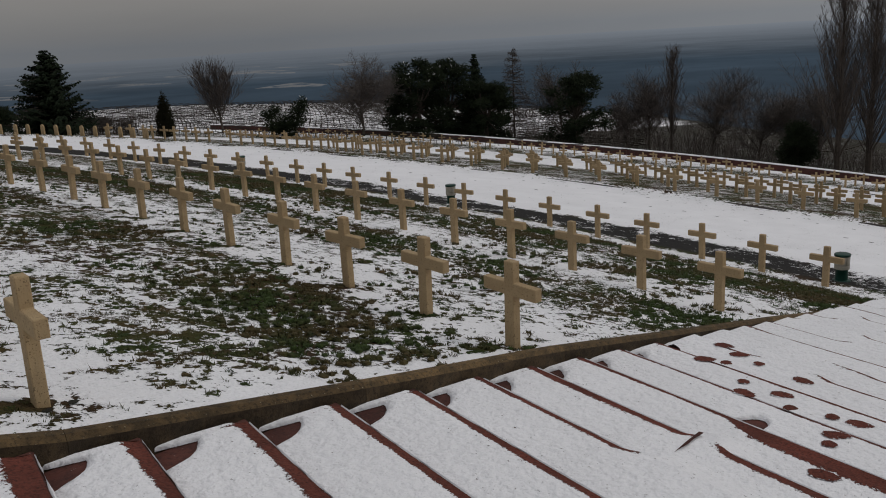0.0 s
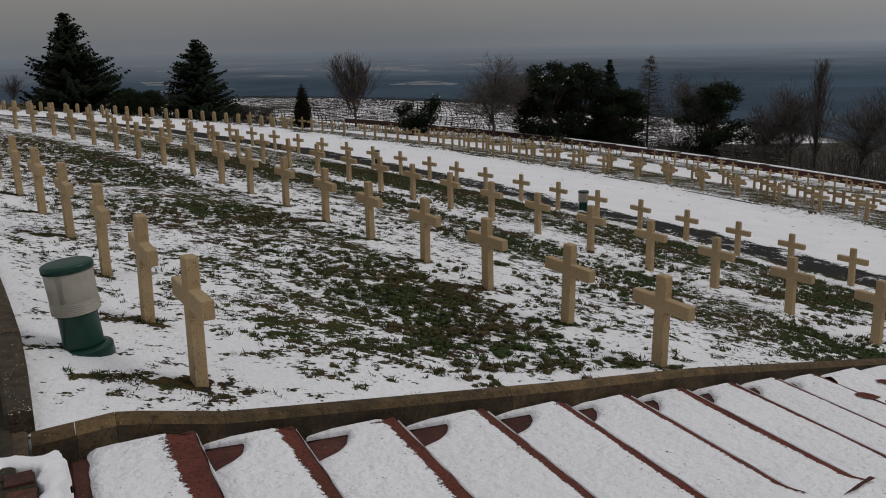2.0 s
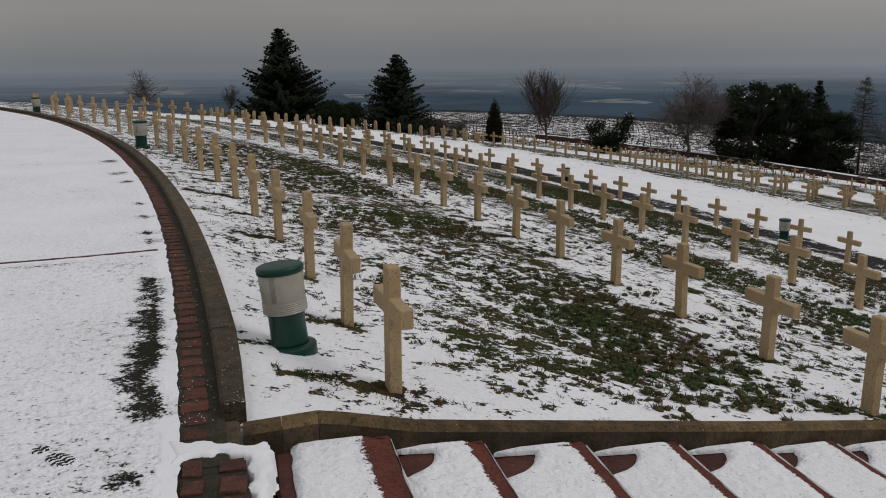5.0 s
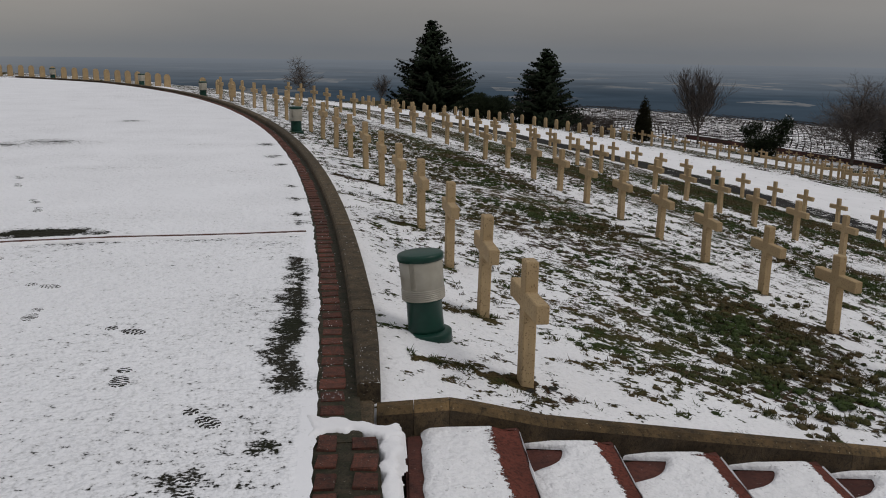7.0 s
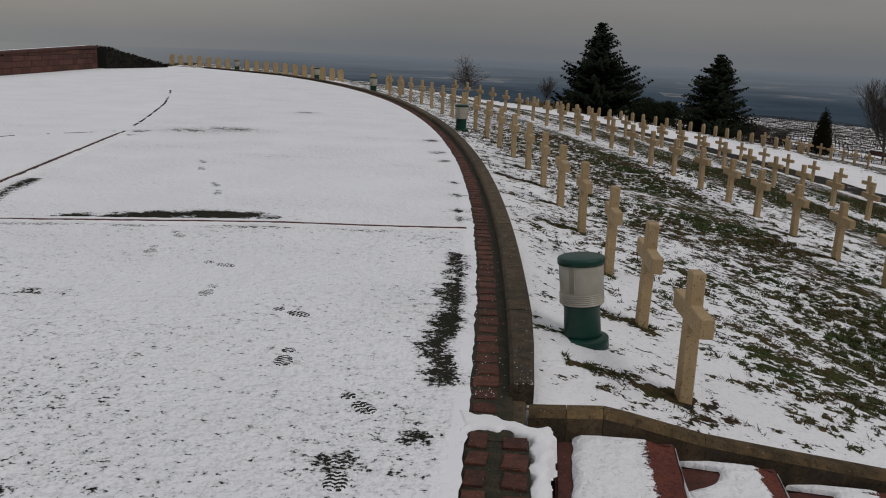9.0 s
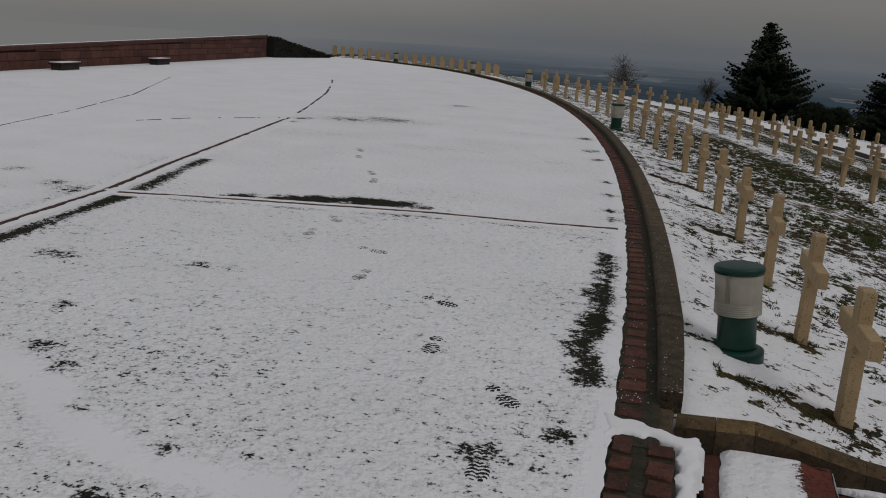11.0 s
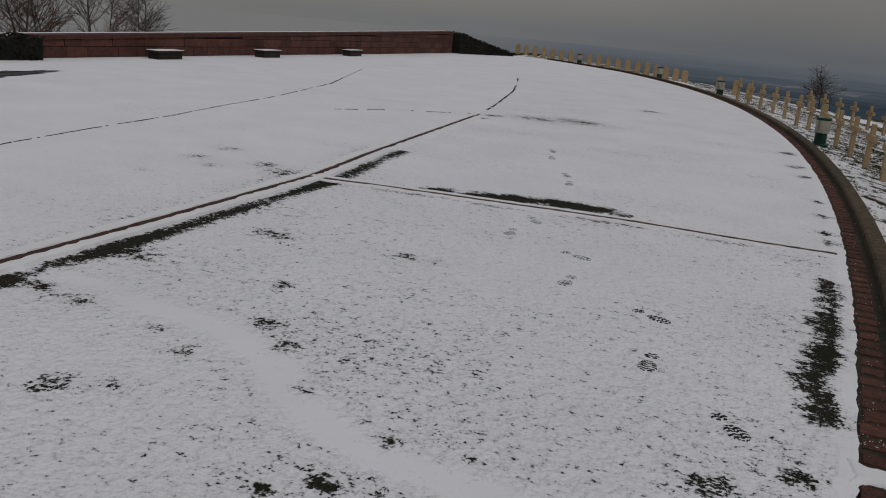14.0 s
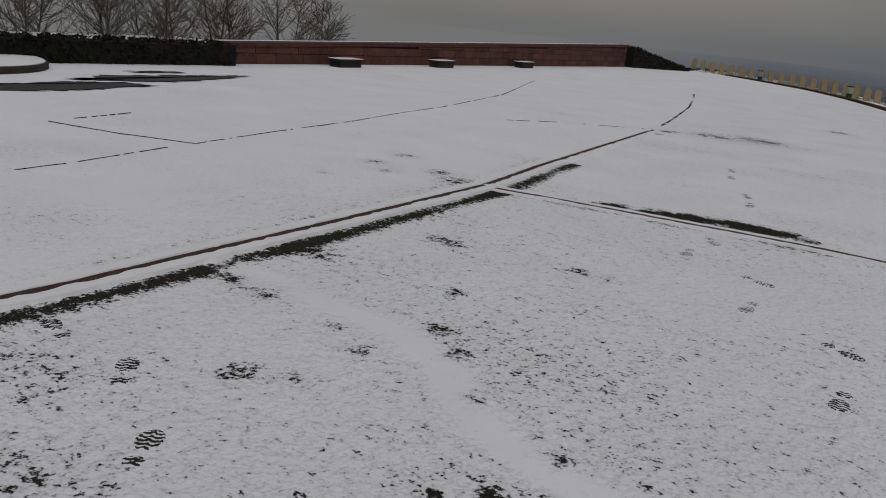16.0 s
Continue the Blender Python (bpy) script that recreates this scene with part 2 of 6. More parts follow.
M_GREEN = simple("dark_green_enamel", (0.008, 0.050, 0.034), (0.007, 0.038, 0.027), 0.38, 14, bump=0.05)
M_LENS = simple("ribbed_frosted_glass", (0.43, 0.40, 0.335), (0.33, 0.31, 0.26), 0.25, 6, bump=0.03)
M_BARK = simple("grey_brown_bark", (0.085, 0.068, 0.054), (0.05, 0.040, 0.034), 0.9, 3, bump=0.3)
M_TWIG = simple("brown_twigs", (0.112, 0.094, 0.083), (0.072, 0.060, 0.054), 0.9, 2)
M_REDTWIG = simple("rust_twigs", (0.12, 0.062, 0.045), (0.08, 0.045, 0.035), 0.9, 2)
M_NEEDLE = simple("spruce_needles", (0.015, 0.022, 0.014), (0.024, 0.032, 0.017), 0.95, 1.5, per=(0.010, 0.015, 0.010), spec=0.05)
M_PINE = simple("pine_needles", (0.016, 0.024, 0.013), (0.030, 0.038, 0.018), 0.75, 1.2, per=(0.008, 0.012, 0.008), spec=0.05)
M_THUJA = simple("winter_thuja", (0.014, 0.016, 0.008), (0.022, 0.020, 0.010), 0.8, 2, per=(0.009, 0.008, 0.005), spec=0.05)
M_HEDGE = simple("dark_clipped_hedge", (0.011, 0.013, 0.008), (0.020, 0.015, 0.010), 0.9, 2, per=(0.005, 0.006, 0.004))


def blades():
    m = Mat("grass_blade", 0.8, spec=0.2)
    c = m.mix(m.ramp(m.noise(0.9, 4, 0.65), 0.42, 0.57), (0.042, 0.067, 0.015), (0.094, 0.063, 0.027))
    c = m.mix(m.ramp(m.noise(9.0, 3, 0.6), 0.54, 0.70), c, (0.028, 0.034, 0.012))
    m.color(m.mix(m.math("MULTIPLY", m.island(), 0.6), c, (0.022, 0.028, 0.010)))
    return m.m


M_BLADE = blades()
M_VINE = simple("vine_wood", (0.045, 0.035, 0.028), (0.03, 0.024, 0.02), 0.9, 1)


# ---- helpers of the scene ----
def part(name, bm, material, parent=None, label=""):
    me = bpy.data.meshes.new(name)
    bm.to_mesh(me)
    bm.free()
    me.materials.append(material)
    ob = new(name, me)
    if parent is not None:
        ob.parent = parent
    if label:
        ob["label"] = label
    return ob


def raw(name, verts, faces, material, parent=None, label="", smooth=False):
    me = bpy.data.meshes.new(name)
    me.from_pydata(verts, [], faces)
    me.materials.append(material)
    if smooth:
        me.shade_smooth()
    ob = new(name, me)
    if parent is not None:
        ob.parent = parent
    if label:
        ob["label"] = label
    return ob


def empty(name, m, label, category, group="", kind=""):
    e = new(name)
    e.matrix_basis = m
    return tagged(e, label, category, group, kind)


def box(bm, x0, x1, y0, y1, z0, z1, bevel=0.0):
    vs = [bm.verts.new((x, y, z)) for x in (x0, x1) for y in (y0, y1) for z in (z0, z1)]
    fs = [bm.faces.new([vs[i] for i in f]) for f in ((0, 1, 3, 2), (4, 6, 7, 5), (0, 4, 5, 1), (2, 3, 7, 6), (0, 2, 6, 4), (1, 5, 7, 3))]
    if bevel:
        es = {e for f in fs for e in f.edges}
        bmesh.ops.bevel(bm, geom=list(es), offset=bevel, segments=1, affect="EDGES")


def lathe(bm, profile, n=28):
    rings = [[bm.verts.new((r * math.cos(2 * math.pi * i / n), r * math.sin(2 * math.pi * i / n), z)) for i in range(n)] for r, z in profile]
    for a, b in zip(rings, rings[1:]):
        for i in range(n):
            bm.faces.new((a[i], a[(i + 1) % n], b[(i + 1) % n], b[i])).smooth = True
    bm.faces.new(rings[0][::-1])
    bm.faces.new(rings[-1])


# ---- lie of the land ----
# all rows, kerbs and terraces are arcs round one centre; s is the distance outside the plaza's kerb
R_KERB = 84.610
CX, CY = -84.758, -1.177


def tighter(theta):
    """The rings draw in where they bend round the hill's far end."""
    return float(np.interp(theta, (21, 23.4, 26.7, 29.9, 32.9, 35.1, 37.4, 45), (0, 0.04, 0.16, 0.36, 0.69, 1.4, 2.2, 5.0)))


def polar(theta, s, z=None):
    a = radians(theta)
    r = R_KERB + s - tighter(theta)
    x, y = CX + r * math.cos(a), CY + r * math.sin(a)
    return Vector((x, y, height(theta, s) if z is None else z))


def kerb_line(x):
    """The y of the stair's side kerb, outer edge."""
    return float(np.interp(x, (-0.338, 0.5, 3.0, 8.0, 17.0), (4.617, 4.762, 5.285, 6.475, 8.76)))


def stair_theta(s):
    """The angle of the stair's side kerb at the distance s."""
    s = max(0.0, min(s, 24.0))
    x = -0.34 + s
    for _ in range(4):
        y = kerb_line(x)
        x = CX + math.sqrt((R_KERB + s) ** 2 - (y - CY) ** 2)
    return math.degrees(math.atan2(kerb_line(x) - CY, x - CX))


PROFILE = [(0, -0.05), (1, -0.283), (5, -1.04), (9.8, -2.12), (16.3, -3.69), (18.5, -3.99), (27.0, -5.20), (27.3, -5.05), (40, -7.6), (47, -8.95), (58.7, -11.50), (59.0, -11.25), (70, -13.2), (71.4, -13.84), (75, -14.3), (100, -15.3), (220, -18.8), (300, -38.0), (500, -60.0), (6000, -60.0)]
# how fast the land climbs with the angle, by the distance
CLIMB = [(0, 0.0), (1, 0.008), (5, 0.027), (9.8, 0.042), (16.3, 0.062), (27, 0.073), (58.8, 0.129), (71, 0.172)]
PS, PZ = [p[0] for p in PROFILE], [p[1] for p in PROFILE]
KS, KZ = [p[0] for p in CLIMB], [p[1] for p in CLIMB]


def height(theta, s):
    if s <= 0:
        return -0.05
    z = float(np.interp(s, PS, PZ))
    k = max(-4.0, min(theta - 6.0, 40.0))
    fade = max(0.0, 1 - max(0.0, s - 75) / 500)
    z += fade * k * float(np.interp(s, KS, KZ))
    if s > 80:
        # the vineyard hill falls off towards the valley
        z -= float(np.interp(theta, (10, 20, 28.6, 33.8, 44.5, 52.4, 57.5), (16, 13, 9.1, 5.4, 2.6, 1.3, 0.4))) * min(1.0, (s - 80) / 120)
    return z


def land(x, y):
    th_, s_ = math.degrees(math.atan2(y - CY, x - CX)), math.hypot(x - CX, y - CY) - R_KERB
    return height(th_, s_)


# ---- ground: one sheet from the plaza's foot to the horizon ----
BANDS = [(0, 0.15), (0.6, 0.18), (1.3, 0.24), (1.55, 0.30), (1.9, 0.355), (2.3, 0.375), (2.9, 0.39), (3.5, 0.415), (4.2, 0.445), (4.42, 0.445), (4.65, 0.30), (4.95, 0.25), (5.9, 0.27), (6.4, 0.31), (6.7, 0.33), (7.3, 0.37), (8.7, 0.41), (9.1, 0.41), (9.4, 0.25), (10.6, 0.26), (11.2, 0.33), (13.0, 0.37), (15.5, 0.41), (15.8, 0.26), (16.5, 0.26), (16.9, 0.85), (18.1, 0.85), (18.7, 0.06), (27.0, 0.04), (27.4, 0.48), (40, 0.52), (43, 0.05), (59, 0.05), (60, 0.5), (66, 0.4), (68, 0.1), (72, 0.05), (76, 0.30), (90, 0.30), (200, 0.30), (215, 0.7), (6000, 0.7)]
BS, BV = [b[0] for b in BANDS], [b[1] for b in BANDS]


# the graves of the upper terrace: distance of the row, the angles of its first graves, then an even step
ROW_LIST = [(0.98, (4.47, 5.47, 6.6, 7.75, 8.85, 10.01, 11.09, 12.17, 13.35, 14.46, 15.6), 1.09, 25.3), (5.01, (4.63, 5.47, 6.37, 7.27, 8.21, 9.13, 10.06, 10.98, 11.79, 12.74, 13.75), 0.93, 27.0), (9.82, (5.33, 6.12, 6.95, 7.78, 8.65, 9.52, 10.4, 11.27, 12.13, 12.95, 13.82, 14.73), 0.89, 27.0), (16.29, (6.4, 7.2, 8.03, 8.87, 9.69, 10.56, 11.44, 12.31, 13.18, 14.08, 14.99, 15.8, 16.59), 0.89, 29.0)]
LAMP_TH = 4.93
MELT = [(*polar(t, 0.98, 0)[:2], (0.75, 0.4, 0.35, 0.5, 0.3)[i % 5]) for i, t in enumerate(ROW_LIST[0][1][:8])]
MELT += [(*polar(t, 5.01, 0)[:2], (0.5, 0.35, 0.6)[i % 3]) for i, t in enumerate(ROW_LIST[1][1][:8])] + [(*polar(LAMP_TH, 0.43, 0)[:2], 0.45)]


def arc_cover(s, d):
    """More turf shows farther along the arc, less beside the stairs' kerb."""
    g = 0.0
    if 0.1 < s < 1.6:
        g += 0.10 * max(0.0, min(1.0, (d - 1) / 2.5)) + 0.05 * max(0.0, min(1.0, (d - 6) / 4))
    if 1.4 < s < 4.6:
        g += 0.015 * max(0.0, min(1.0, (d - 3.2) / 3.5)) - 0.2 * max(0.0, 1 - d / 1.1)
    if 6.2 < s < 9.3:
        g += 0.04 * max(0.0, min(1.0, (d - 5) / 4)) + 0.07 * max(0.0, min(1.0, (d - 7) / 4))
    if 11 < s < 15.6:
        g += 0.08 * max(0.0, min(1.0, (d - 6) / 4))
    if 4.6 < s < 16:
        g += 0.04 * max(0.0, min(1.0, (d - 7) / 4)) - 0.06 * max(0.0, 1 - d / 1.2)
    return g


def patchy(x, y):
    """Clumping of the turf that shows, alike for ground and grass."""
    return 0.07 * noise.noise((x * 0.9, y * 0.9, 4)) + 0.15 * noise.noise((x * 2.9, y * 2.9, 8)) + 0.14 * noise.noise((x * 6.1, y * 6.1, 2))


def make_ground():
    ss = [-71.5, -55, -40, -25, -12, -6, -2, -0.6, 0.0] + [0.1 * i for i in range(1, 71)] + [7 + 0.25 * i for i in range(1, 53)] + [20 + 0.8 * i for i in range(1, 10)] + [27.4] + [27.6 + i for i in range(1, 32)] + [59.0] + [60 + 2.5 * i for i in range(0, 8)] + [84, 95, 110, 130, 150, 175, 200, 230, 265, 300, 350, 420, 500]
    ds = [-150, -120, -95, -75, -58, -44, -33, -25, -18, -12, -8, -5, -3, -1.5, -0.6, -0.052, -0.045, 0.0] + [0.1 * i for i in range(1, 121)] + [12 + 0.25 * i for i in range(1, 133)] + [46, 48, 51, 55, 60, 68, 78, 90, 105, 120, 140, 165, 185]
    verts, bare, tar, idx = [], [], [], {}
    for i, s in enumerate(ss):
        k = stair_theta(s)
        for j, d in enumerate(ds):
            th = k + d
            a = radians(th)
            r = R_KERB + s - tighter(th)
            x, y = CX + r * math.cos(a), CY + r * math.sin(a)
            z = height(th, s)
            if s > 0.1 and s < 170 and d > 0.05:
                z += 0.05 * noise.noise((x * 0.5, y * 0.5, 0)) * min(1, s)
            # a bank of drifted snow outside the kerb
            bank = max(0.0, 1 - abs(th - 29) / 2.6) if 0.15 < s < 0.85 else 0.0
            z += 0.12 * bank
            if d < -0.05 and s < 24:
                z -= 0.55
            if s <= 0:
                z = -0.30 if s < -0.3 else -0.05
                if d < -0.05:
                    z = -0.55
            # the hilltop falls away behind the plaza's western wall and far along the arc
            west = max(0.0, -22.5 - x)
            z = max(-62.0, z - 0.34 * max(0.0, west - 3))
            verts.append((x, y, z))
            b = float(np.interp(s, BS, BV))
            b += 0.05 * noise.noise((x * 0.35, y * 0.35, 3)) + patchy(x, y)
            b += arc_cover(s, d)
            if 27.3 < s < 43 or 59 < s < 68:
                b += 1.3 * patchy(x * 0.35, y * 0.35)
            if 16.5 < s < 18.8:
                b = min(b, 0.56) + 2.2 * patchy(x * 0.45, y * 0.45) + 0.3 * max(0.0, min(1.0, (d - 10) / 6))
            if 1.4 < s < 16:
                b = min(b, 0.56)
            if s < 7 and d < 14:
                for gx, gy, ln in MELT:
                    # bare strip on the uphill side of a grave or lamp
                    dx, dy = gx - x, y - gy
                    if -0.1 < dx < ln and abs(dy - 0.12 * dx) < 0.2:
                        b += 0.55 * max(0.0, 1 - abs(dy - 0.12 * dx) / (0.15 - 0.05 * dx / ln))
            if bank:
                b = 0.0
            if west > 1.5:
                b = 0.85
            if s > 73:
                b = 0.85 if th > 62 else (0.62 + patchy(x * 0.3, y * 0.3) if th < 30 else b)
            bare.append(max(0.0, min(1.0, b)))
            # tar on the path, the same dark grey mixed in beyond the wall
            tar.append(0.7 if s > 73 and th < 34 else max(0.0, min(1.0, (s - 16.7) / 0.3, (18.7 - s) / 0.3)))
            idx[i, j] = len(verts) - 1
    faces = [(idx[i, j], idx[i + 1, j], idx[i + 1, j + 1], idx[i, j + 1]) for i in range(len(ss) - 1) for j in range(len(ds) - 1)]
    ob = raw("ground", verts, faces, M_HILL, smooth=True)
    ob.data.attributes.new("tar", "FLOAT", "POINT").data.foreach_set("value", tar)
    at = ob.data.attributes.new("bare", "FLOAT", "POINT")
    at.data.foreach_set("value", bare)
    return tagged(ob, "snow-dusted turf hillside falling away from the plaza in bands", "ground", kind="structure")


ground = make_ground()


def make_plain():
    m = Mat("plain_painted_haze", 0.9, spec=0.0)
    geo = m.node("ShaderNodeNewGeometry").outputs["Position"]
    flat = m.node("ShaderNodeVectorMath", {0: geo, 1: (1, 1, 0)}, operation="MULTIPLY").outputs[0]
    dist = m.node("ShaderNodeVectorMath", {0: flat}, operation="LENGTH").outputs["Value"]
    # painted haze: the glow pales with distance until the land melts into the cloud
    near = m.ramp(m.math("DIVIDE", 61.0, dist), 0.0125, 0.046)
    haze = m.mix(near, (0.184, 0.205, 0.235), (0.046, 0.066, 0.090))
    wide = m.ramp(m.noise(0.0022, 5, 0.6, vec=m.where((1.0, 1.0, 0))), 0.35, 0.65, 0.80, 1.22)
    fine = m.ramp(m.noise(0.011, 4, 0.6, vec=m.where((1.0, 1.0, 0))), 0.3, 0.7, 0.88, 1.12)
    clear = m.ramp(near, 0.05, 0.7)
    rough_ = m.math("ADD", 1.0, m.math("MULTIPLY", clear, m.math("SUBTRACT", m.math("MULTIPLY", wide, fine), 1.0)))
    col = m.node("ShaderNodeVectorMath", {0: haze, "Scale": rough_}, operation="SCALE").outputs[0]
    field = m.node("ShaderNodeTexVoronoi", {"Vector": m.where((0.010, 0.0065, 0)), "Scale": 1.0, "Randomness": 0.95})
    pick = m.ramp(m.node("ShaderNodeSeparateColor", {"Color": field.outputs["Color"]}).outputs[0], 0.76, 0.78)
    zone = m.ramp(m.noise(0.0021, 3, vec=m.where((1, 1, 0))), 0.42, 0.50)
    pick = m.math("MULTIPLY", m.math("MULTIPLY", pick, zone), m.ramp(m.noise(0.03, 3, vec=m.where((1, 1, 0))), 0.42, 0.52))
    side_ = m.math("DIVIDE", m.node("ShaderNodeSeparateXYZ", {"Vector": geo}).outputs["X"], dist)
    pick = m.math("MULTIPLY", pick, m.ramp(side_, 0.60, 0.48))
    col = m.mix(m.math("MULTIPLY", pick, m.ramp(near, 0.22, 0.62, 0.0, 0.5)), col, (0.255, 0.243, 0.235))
    # painted mist: westwards the colour fades to that of the low sky
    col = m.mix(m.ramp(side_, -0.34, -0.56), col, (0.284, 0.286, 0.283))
    # and in the east the far colour is brightened to match the cloud's glow
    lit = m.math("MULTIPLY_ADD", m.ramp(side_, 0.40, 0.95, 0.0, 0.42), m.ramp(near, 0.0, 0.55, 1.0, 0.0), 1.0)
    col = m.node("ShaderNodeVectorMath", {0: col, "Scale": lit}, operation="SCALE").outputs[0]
    # the sheet emits this colour itself, haze included, and takes no light
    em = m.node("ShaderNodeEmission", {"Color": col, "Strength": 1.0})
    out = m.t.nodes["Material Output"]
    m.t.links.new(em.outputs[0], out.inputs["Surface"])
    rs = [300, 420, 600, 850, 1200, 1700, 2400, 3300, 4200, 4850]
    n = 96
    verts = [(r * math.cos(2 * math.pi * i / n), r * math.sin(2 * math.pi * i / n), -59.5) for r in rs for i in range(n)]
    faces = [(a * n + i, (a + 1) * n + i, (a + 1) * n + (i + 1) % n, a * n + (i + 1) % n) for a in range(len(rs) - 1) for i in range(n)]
    return tagged(raw("backdrop", verts, faces, m.m), "glowing blue backdrop plain with painted haze and scattered snow fields far below", "landscape", kind="structure")


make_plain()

# ---- plaza ----
WALL_A, WALL_B = Vector((-18.82, 13.88, 0)), Vector((-23.75, 43.2, 0))


def dist_seg(p, a, b):
    ab = (b[0] - a[0], b[1] - a[1])
    t = max(0, min(1, ((p[0] - a[0]) * ab[0] + (p[1] - a[1]) * ab[1]) / (ab[0] ** 2 + ab[1] ** 2)))
    return math.hypot(p[0] - a[0] - t * ab[0], p[1] - a[1] - t * ab[1]), t


# paved bands across the plaza, as polylines
BAND_B = [(-5.14, -0.18), (-5.42, 2.69), (-5.61, 3.87), (-5.79, 5.06), (-6.22, 7.69), (-6.73, 9.53), (-7.30, 11.81), (-8.20, 15.46), (-9.02, 18.0), (-9.70, 19.9), (-10.75, 22.8), (-12.2, 26.3), (-13.4, 29.0)]
BAND_A = [(-6.22, 7.66), (-5.49, 7.90), (-4.80, 8.10), (-4.17, 8.26), (-3.63, 8.41), (-2.95, 8.57), (-1.90, 8.71), (-1.14, 8.86)]
STRIPES = [[(-9.28, 6.23), (-9.85, 7.95), (-10.34, 9.69), (-10.98, 11.53), (-11.56, 13.41), (-13.25, 17.68), (-16.38, 23.72)], [(-11.08, 5.41), (-10.05, 5.77), (-9.28, 6.23)], [(-9.96, 13.30), (-9.49, 14.53), (-8.46, 15.74)], [(-8.55, 3.83), (-8.67, 4.36), (-8.89, 5.01), (-9.15, 5.77)], [(-11.21, 5.73), (-11.59, 6.81)]]


def plaza_bare(x, y, s):
    """How much the snow has worn through on the plaza."""
    b = 0.150 - 0.075 * max(0.0, min(1.0, (math.hypot(x + 2.20, y - 3.46) - 4.0) / 3.5)) + 0.035 * math.exp(-((x + 2.39) ** 2 + (y - 3.06) ** 2) / 6) + 0.09 * noise.noise((x * 0.6, y * 0.6, 1)) + 0.05 * noise.noise((x * 2.1, y * 2.1, 5))
    if x < np.interp(y, [p[1] for p in BAND_B], [p[0] for p in BAND_B]):
        b -= 0.045
    for dx, dy in ((x + 1.22, y - 4.17), (x + 4.42, y - 2.81)):
        b += 0.04 * math.exp(-(dx * dx + dy * dy) / 0.9)
    # along the paved bands
    e = min(dist_seg((x, y), a, c)[0] for a, c in zip(BAND_B, BAND_B[1:]))
    if e < 0.5 and y < 10.3:
        side = 1.0 if x > np.interp(y, [p[1] for p in BAND_B], [p[0] for p in BAND_B]) else 0.25
        b += side * 0.66 * max(0, 1 - abs(e - 0.26) / 0.16) * (0.8 + 0.8 * noise.noise((x, y * 0.9, 4)))
    e = min(dist_seg((x, y), a, c)[0] for a, c in zip(BAND_A, BAND_A[1:]))
    if e < 0.45 and x > -6.22:
        b += 0.30 * max(0, 1 - abs(e - 0.15) / 0.12) * (0.6 + 0.8 * noise.noise((x * 1.5, y, 2)))
    # wind-bared spots farther off
    for px, py, w, h, k in ((-4.88, 13.56, 1.1, 0.22, 0.15), (-3.84, 16.93, 0.7, 0.12, 0.12), (-3.52, 1.44, 0.35, 0.3, 0.12), (-4.51, 1.84, 0.35, 0.35, 0.05), (-1.03, 2.97, 0.3, 0.3, 0.2)):
        b += k * math.exp(-(((x - px) / w) ** 2 + ((y - py) / h) ** 2))
    for group_, k in ((WORN, 0.36), (BLOTS, 0.52 if y > 9.1 else 0.6)):
        for px, py, r in group_:
            q = ((x - px) ** 2 + (y - py) ** 2) / (r * r)
            if q < 6:
                b += k * math.exp(-q) * (1 + 0.8 * noise.noise((x * 7, y * 7, 3)))
    e = min(dist_seg((x, y), a, c)[0] for a, c in zip(EDGE, EDGE[1:]))
    if e < 0.4:
        wide = 0.150 + 0.10 * noise.noise((y * 2.2, 3, 7)) + 0.05 * noise.noise((y * 6, 1, 4))
        b += 0.44 * max(0.0, min(1.0, (wide - e + 0.10 * noise.noise((x * 11, y * 11, 2))) / 0.09))
    # a smooth margin along the bricks
    if s > -0.45:
        b -= 0.25 * min(1.0, (s + 0.45) / 0.07)
    # a swept strip that has kept its snow
    e = min(dist_seg((x, y), a, c)[0] for a, c in zip(SWEPT, SWEPT[1:]))
    b -= 0.22 * max(0, min(1, 1.8 - e / 0.095))
    return max(0.0, min(1.0, b))


SWEPT = [(-5.52, 3.66), (-4.87, 3.74), (-4.25, 3.71), (-3.74, 3.70), (-3.31, 3.55), (-3.06, 3.32), (-2.73, 3.15), (-2.37, 3.05), (-1.83, 3.07)]
# small spots where the snow has worn through: place and reach
WORN = [(-3.88, 2.69, 0.11), (-3.68, 2.86, 0.08), (-4.74, 3.55, 0.15), (-5.08, 3.56, 0.13), (-5.24, 4.40, 0.16), (-4.93, 5.51, 0.18), (-3.87, 5.77, 0.11), (-3.62, 5.77, 0.08), (-4.07, 4.55, 0.08), (-4.08, 3.50, 0.07), (-3.70, 3.95, 0.08), (-3.41, 3.72, 0.07), (-3.75, 3.36, 0.08), (-2.97, 3.39, 0.07), (-2.40, 3.18, 0.06), (-2.43, 2.75, 0.06), (-2.57, 2.56, 0.05), (-0.86, 4.03, 0.08), (-1.18, 3.70, 0.09), (-7.45, 16.55, 0.5), (-6.75, 17.24, 0.5), (-6.65, 22.03, 0.31), (-7.90, 8.28, 0.19), (-7.73, 7.56, 0.16), (-7.29, 7.30, 0.12), (-6.97, 7.84, 0.16), (-7.49, 6.53, 0.1), (-6.53, 7.64, 0.2)]
EDGE = [(-1.08, 7.70), (-0.99, 7.05), (-0.98, 6.61), (-0.91, 6.01), (-0.92, 5.62), (-0.94, 5.21), (-0.83, 4.96), (-0.77, 4.81)]
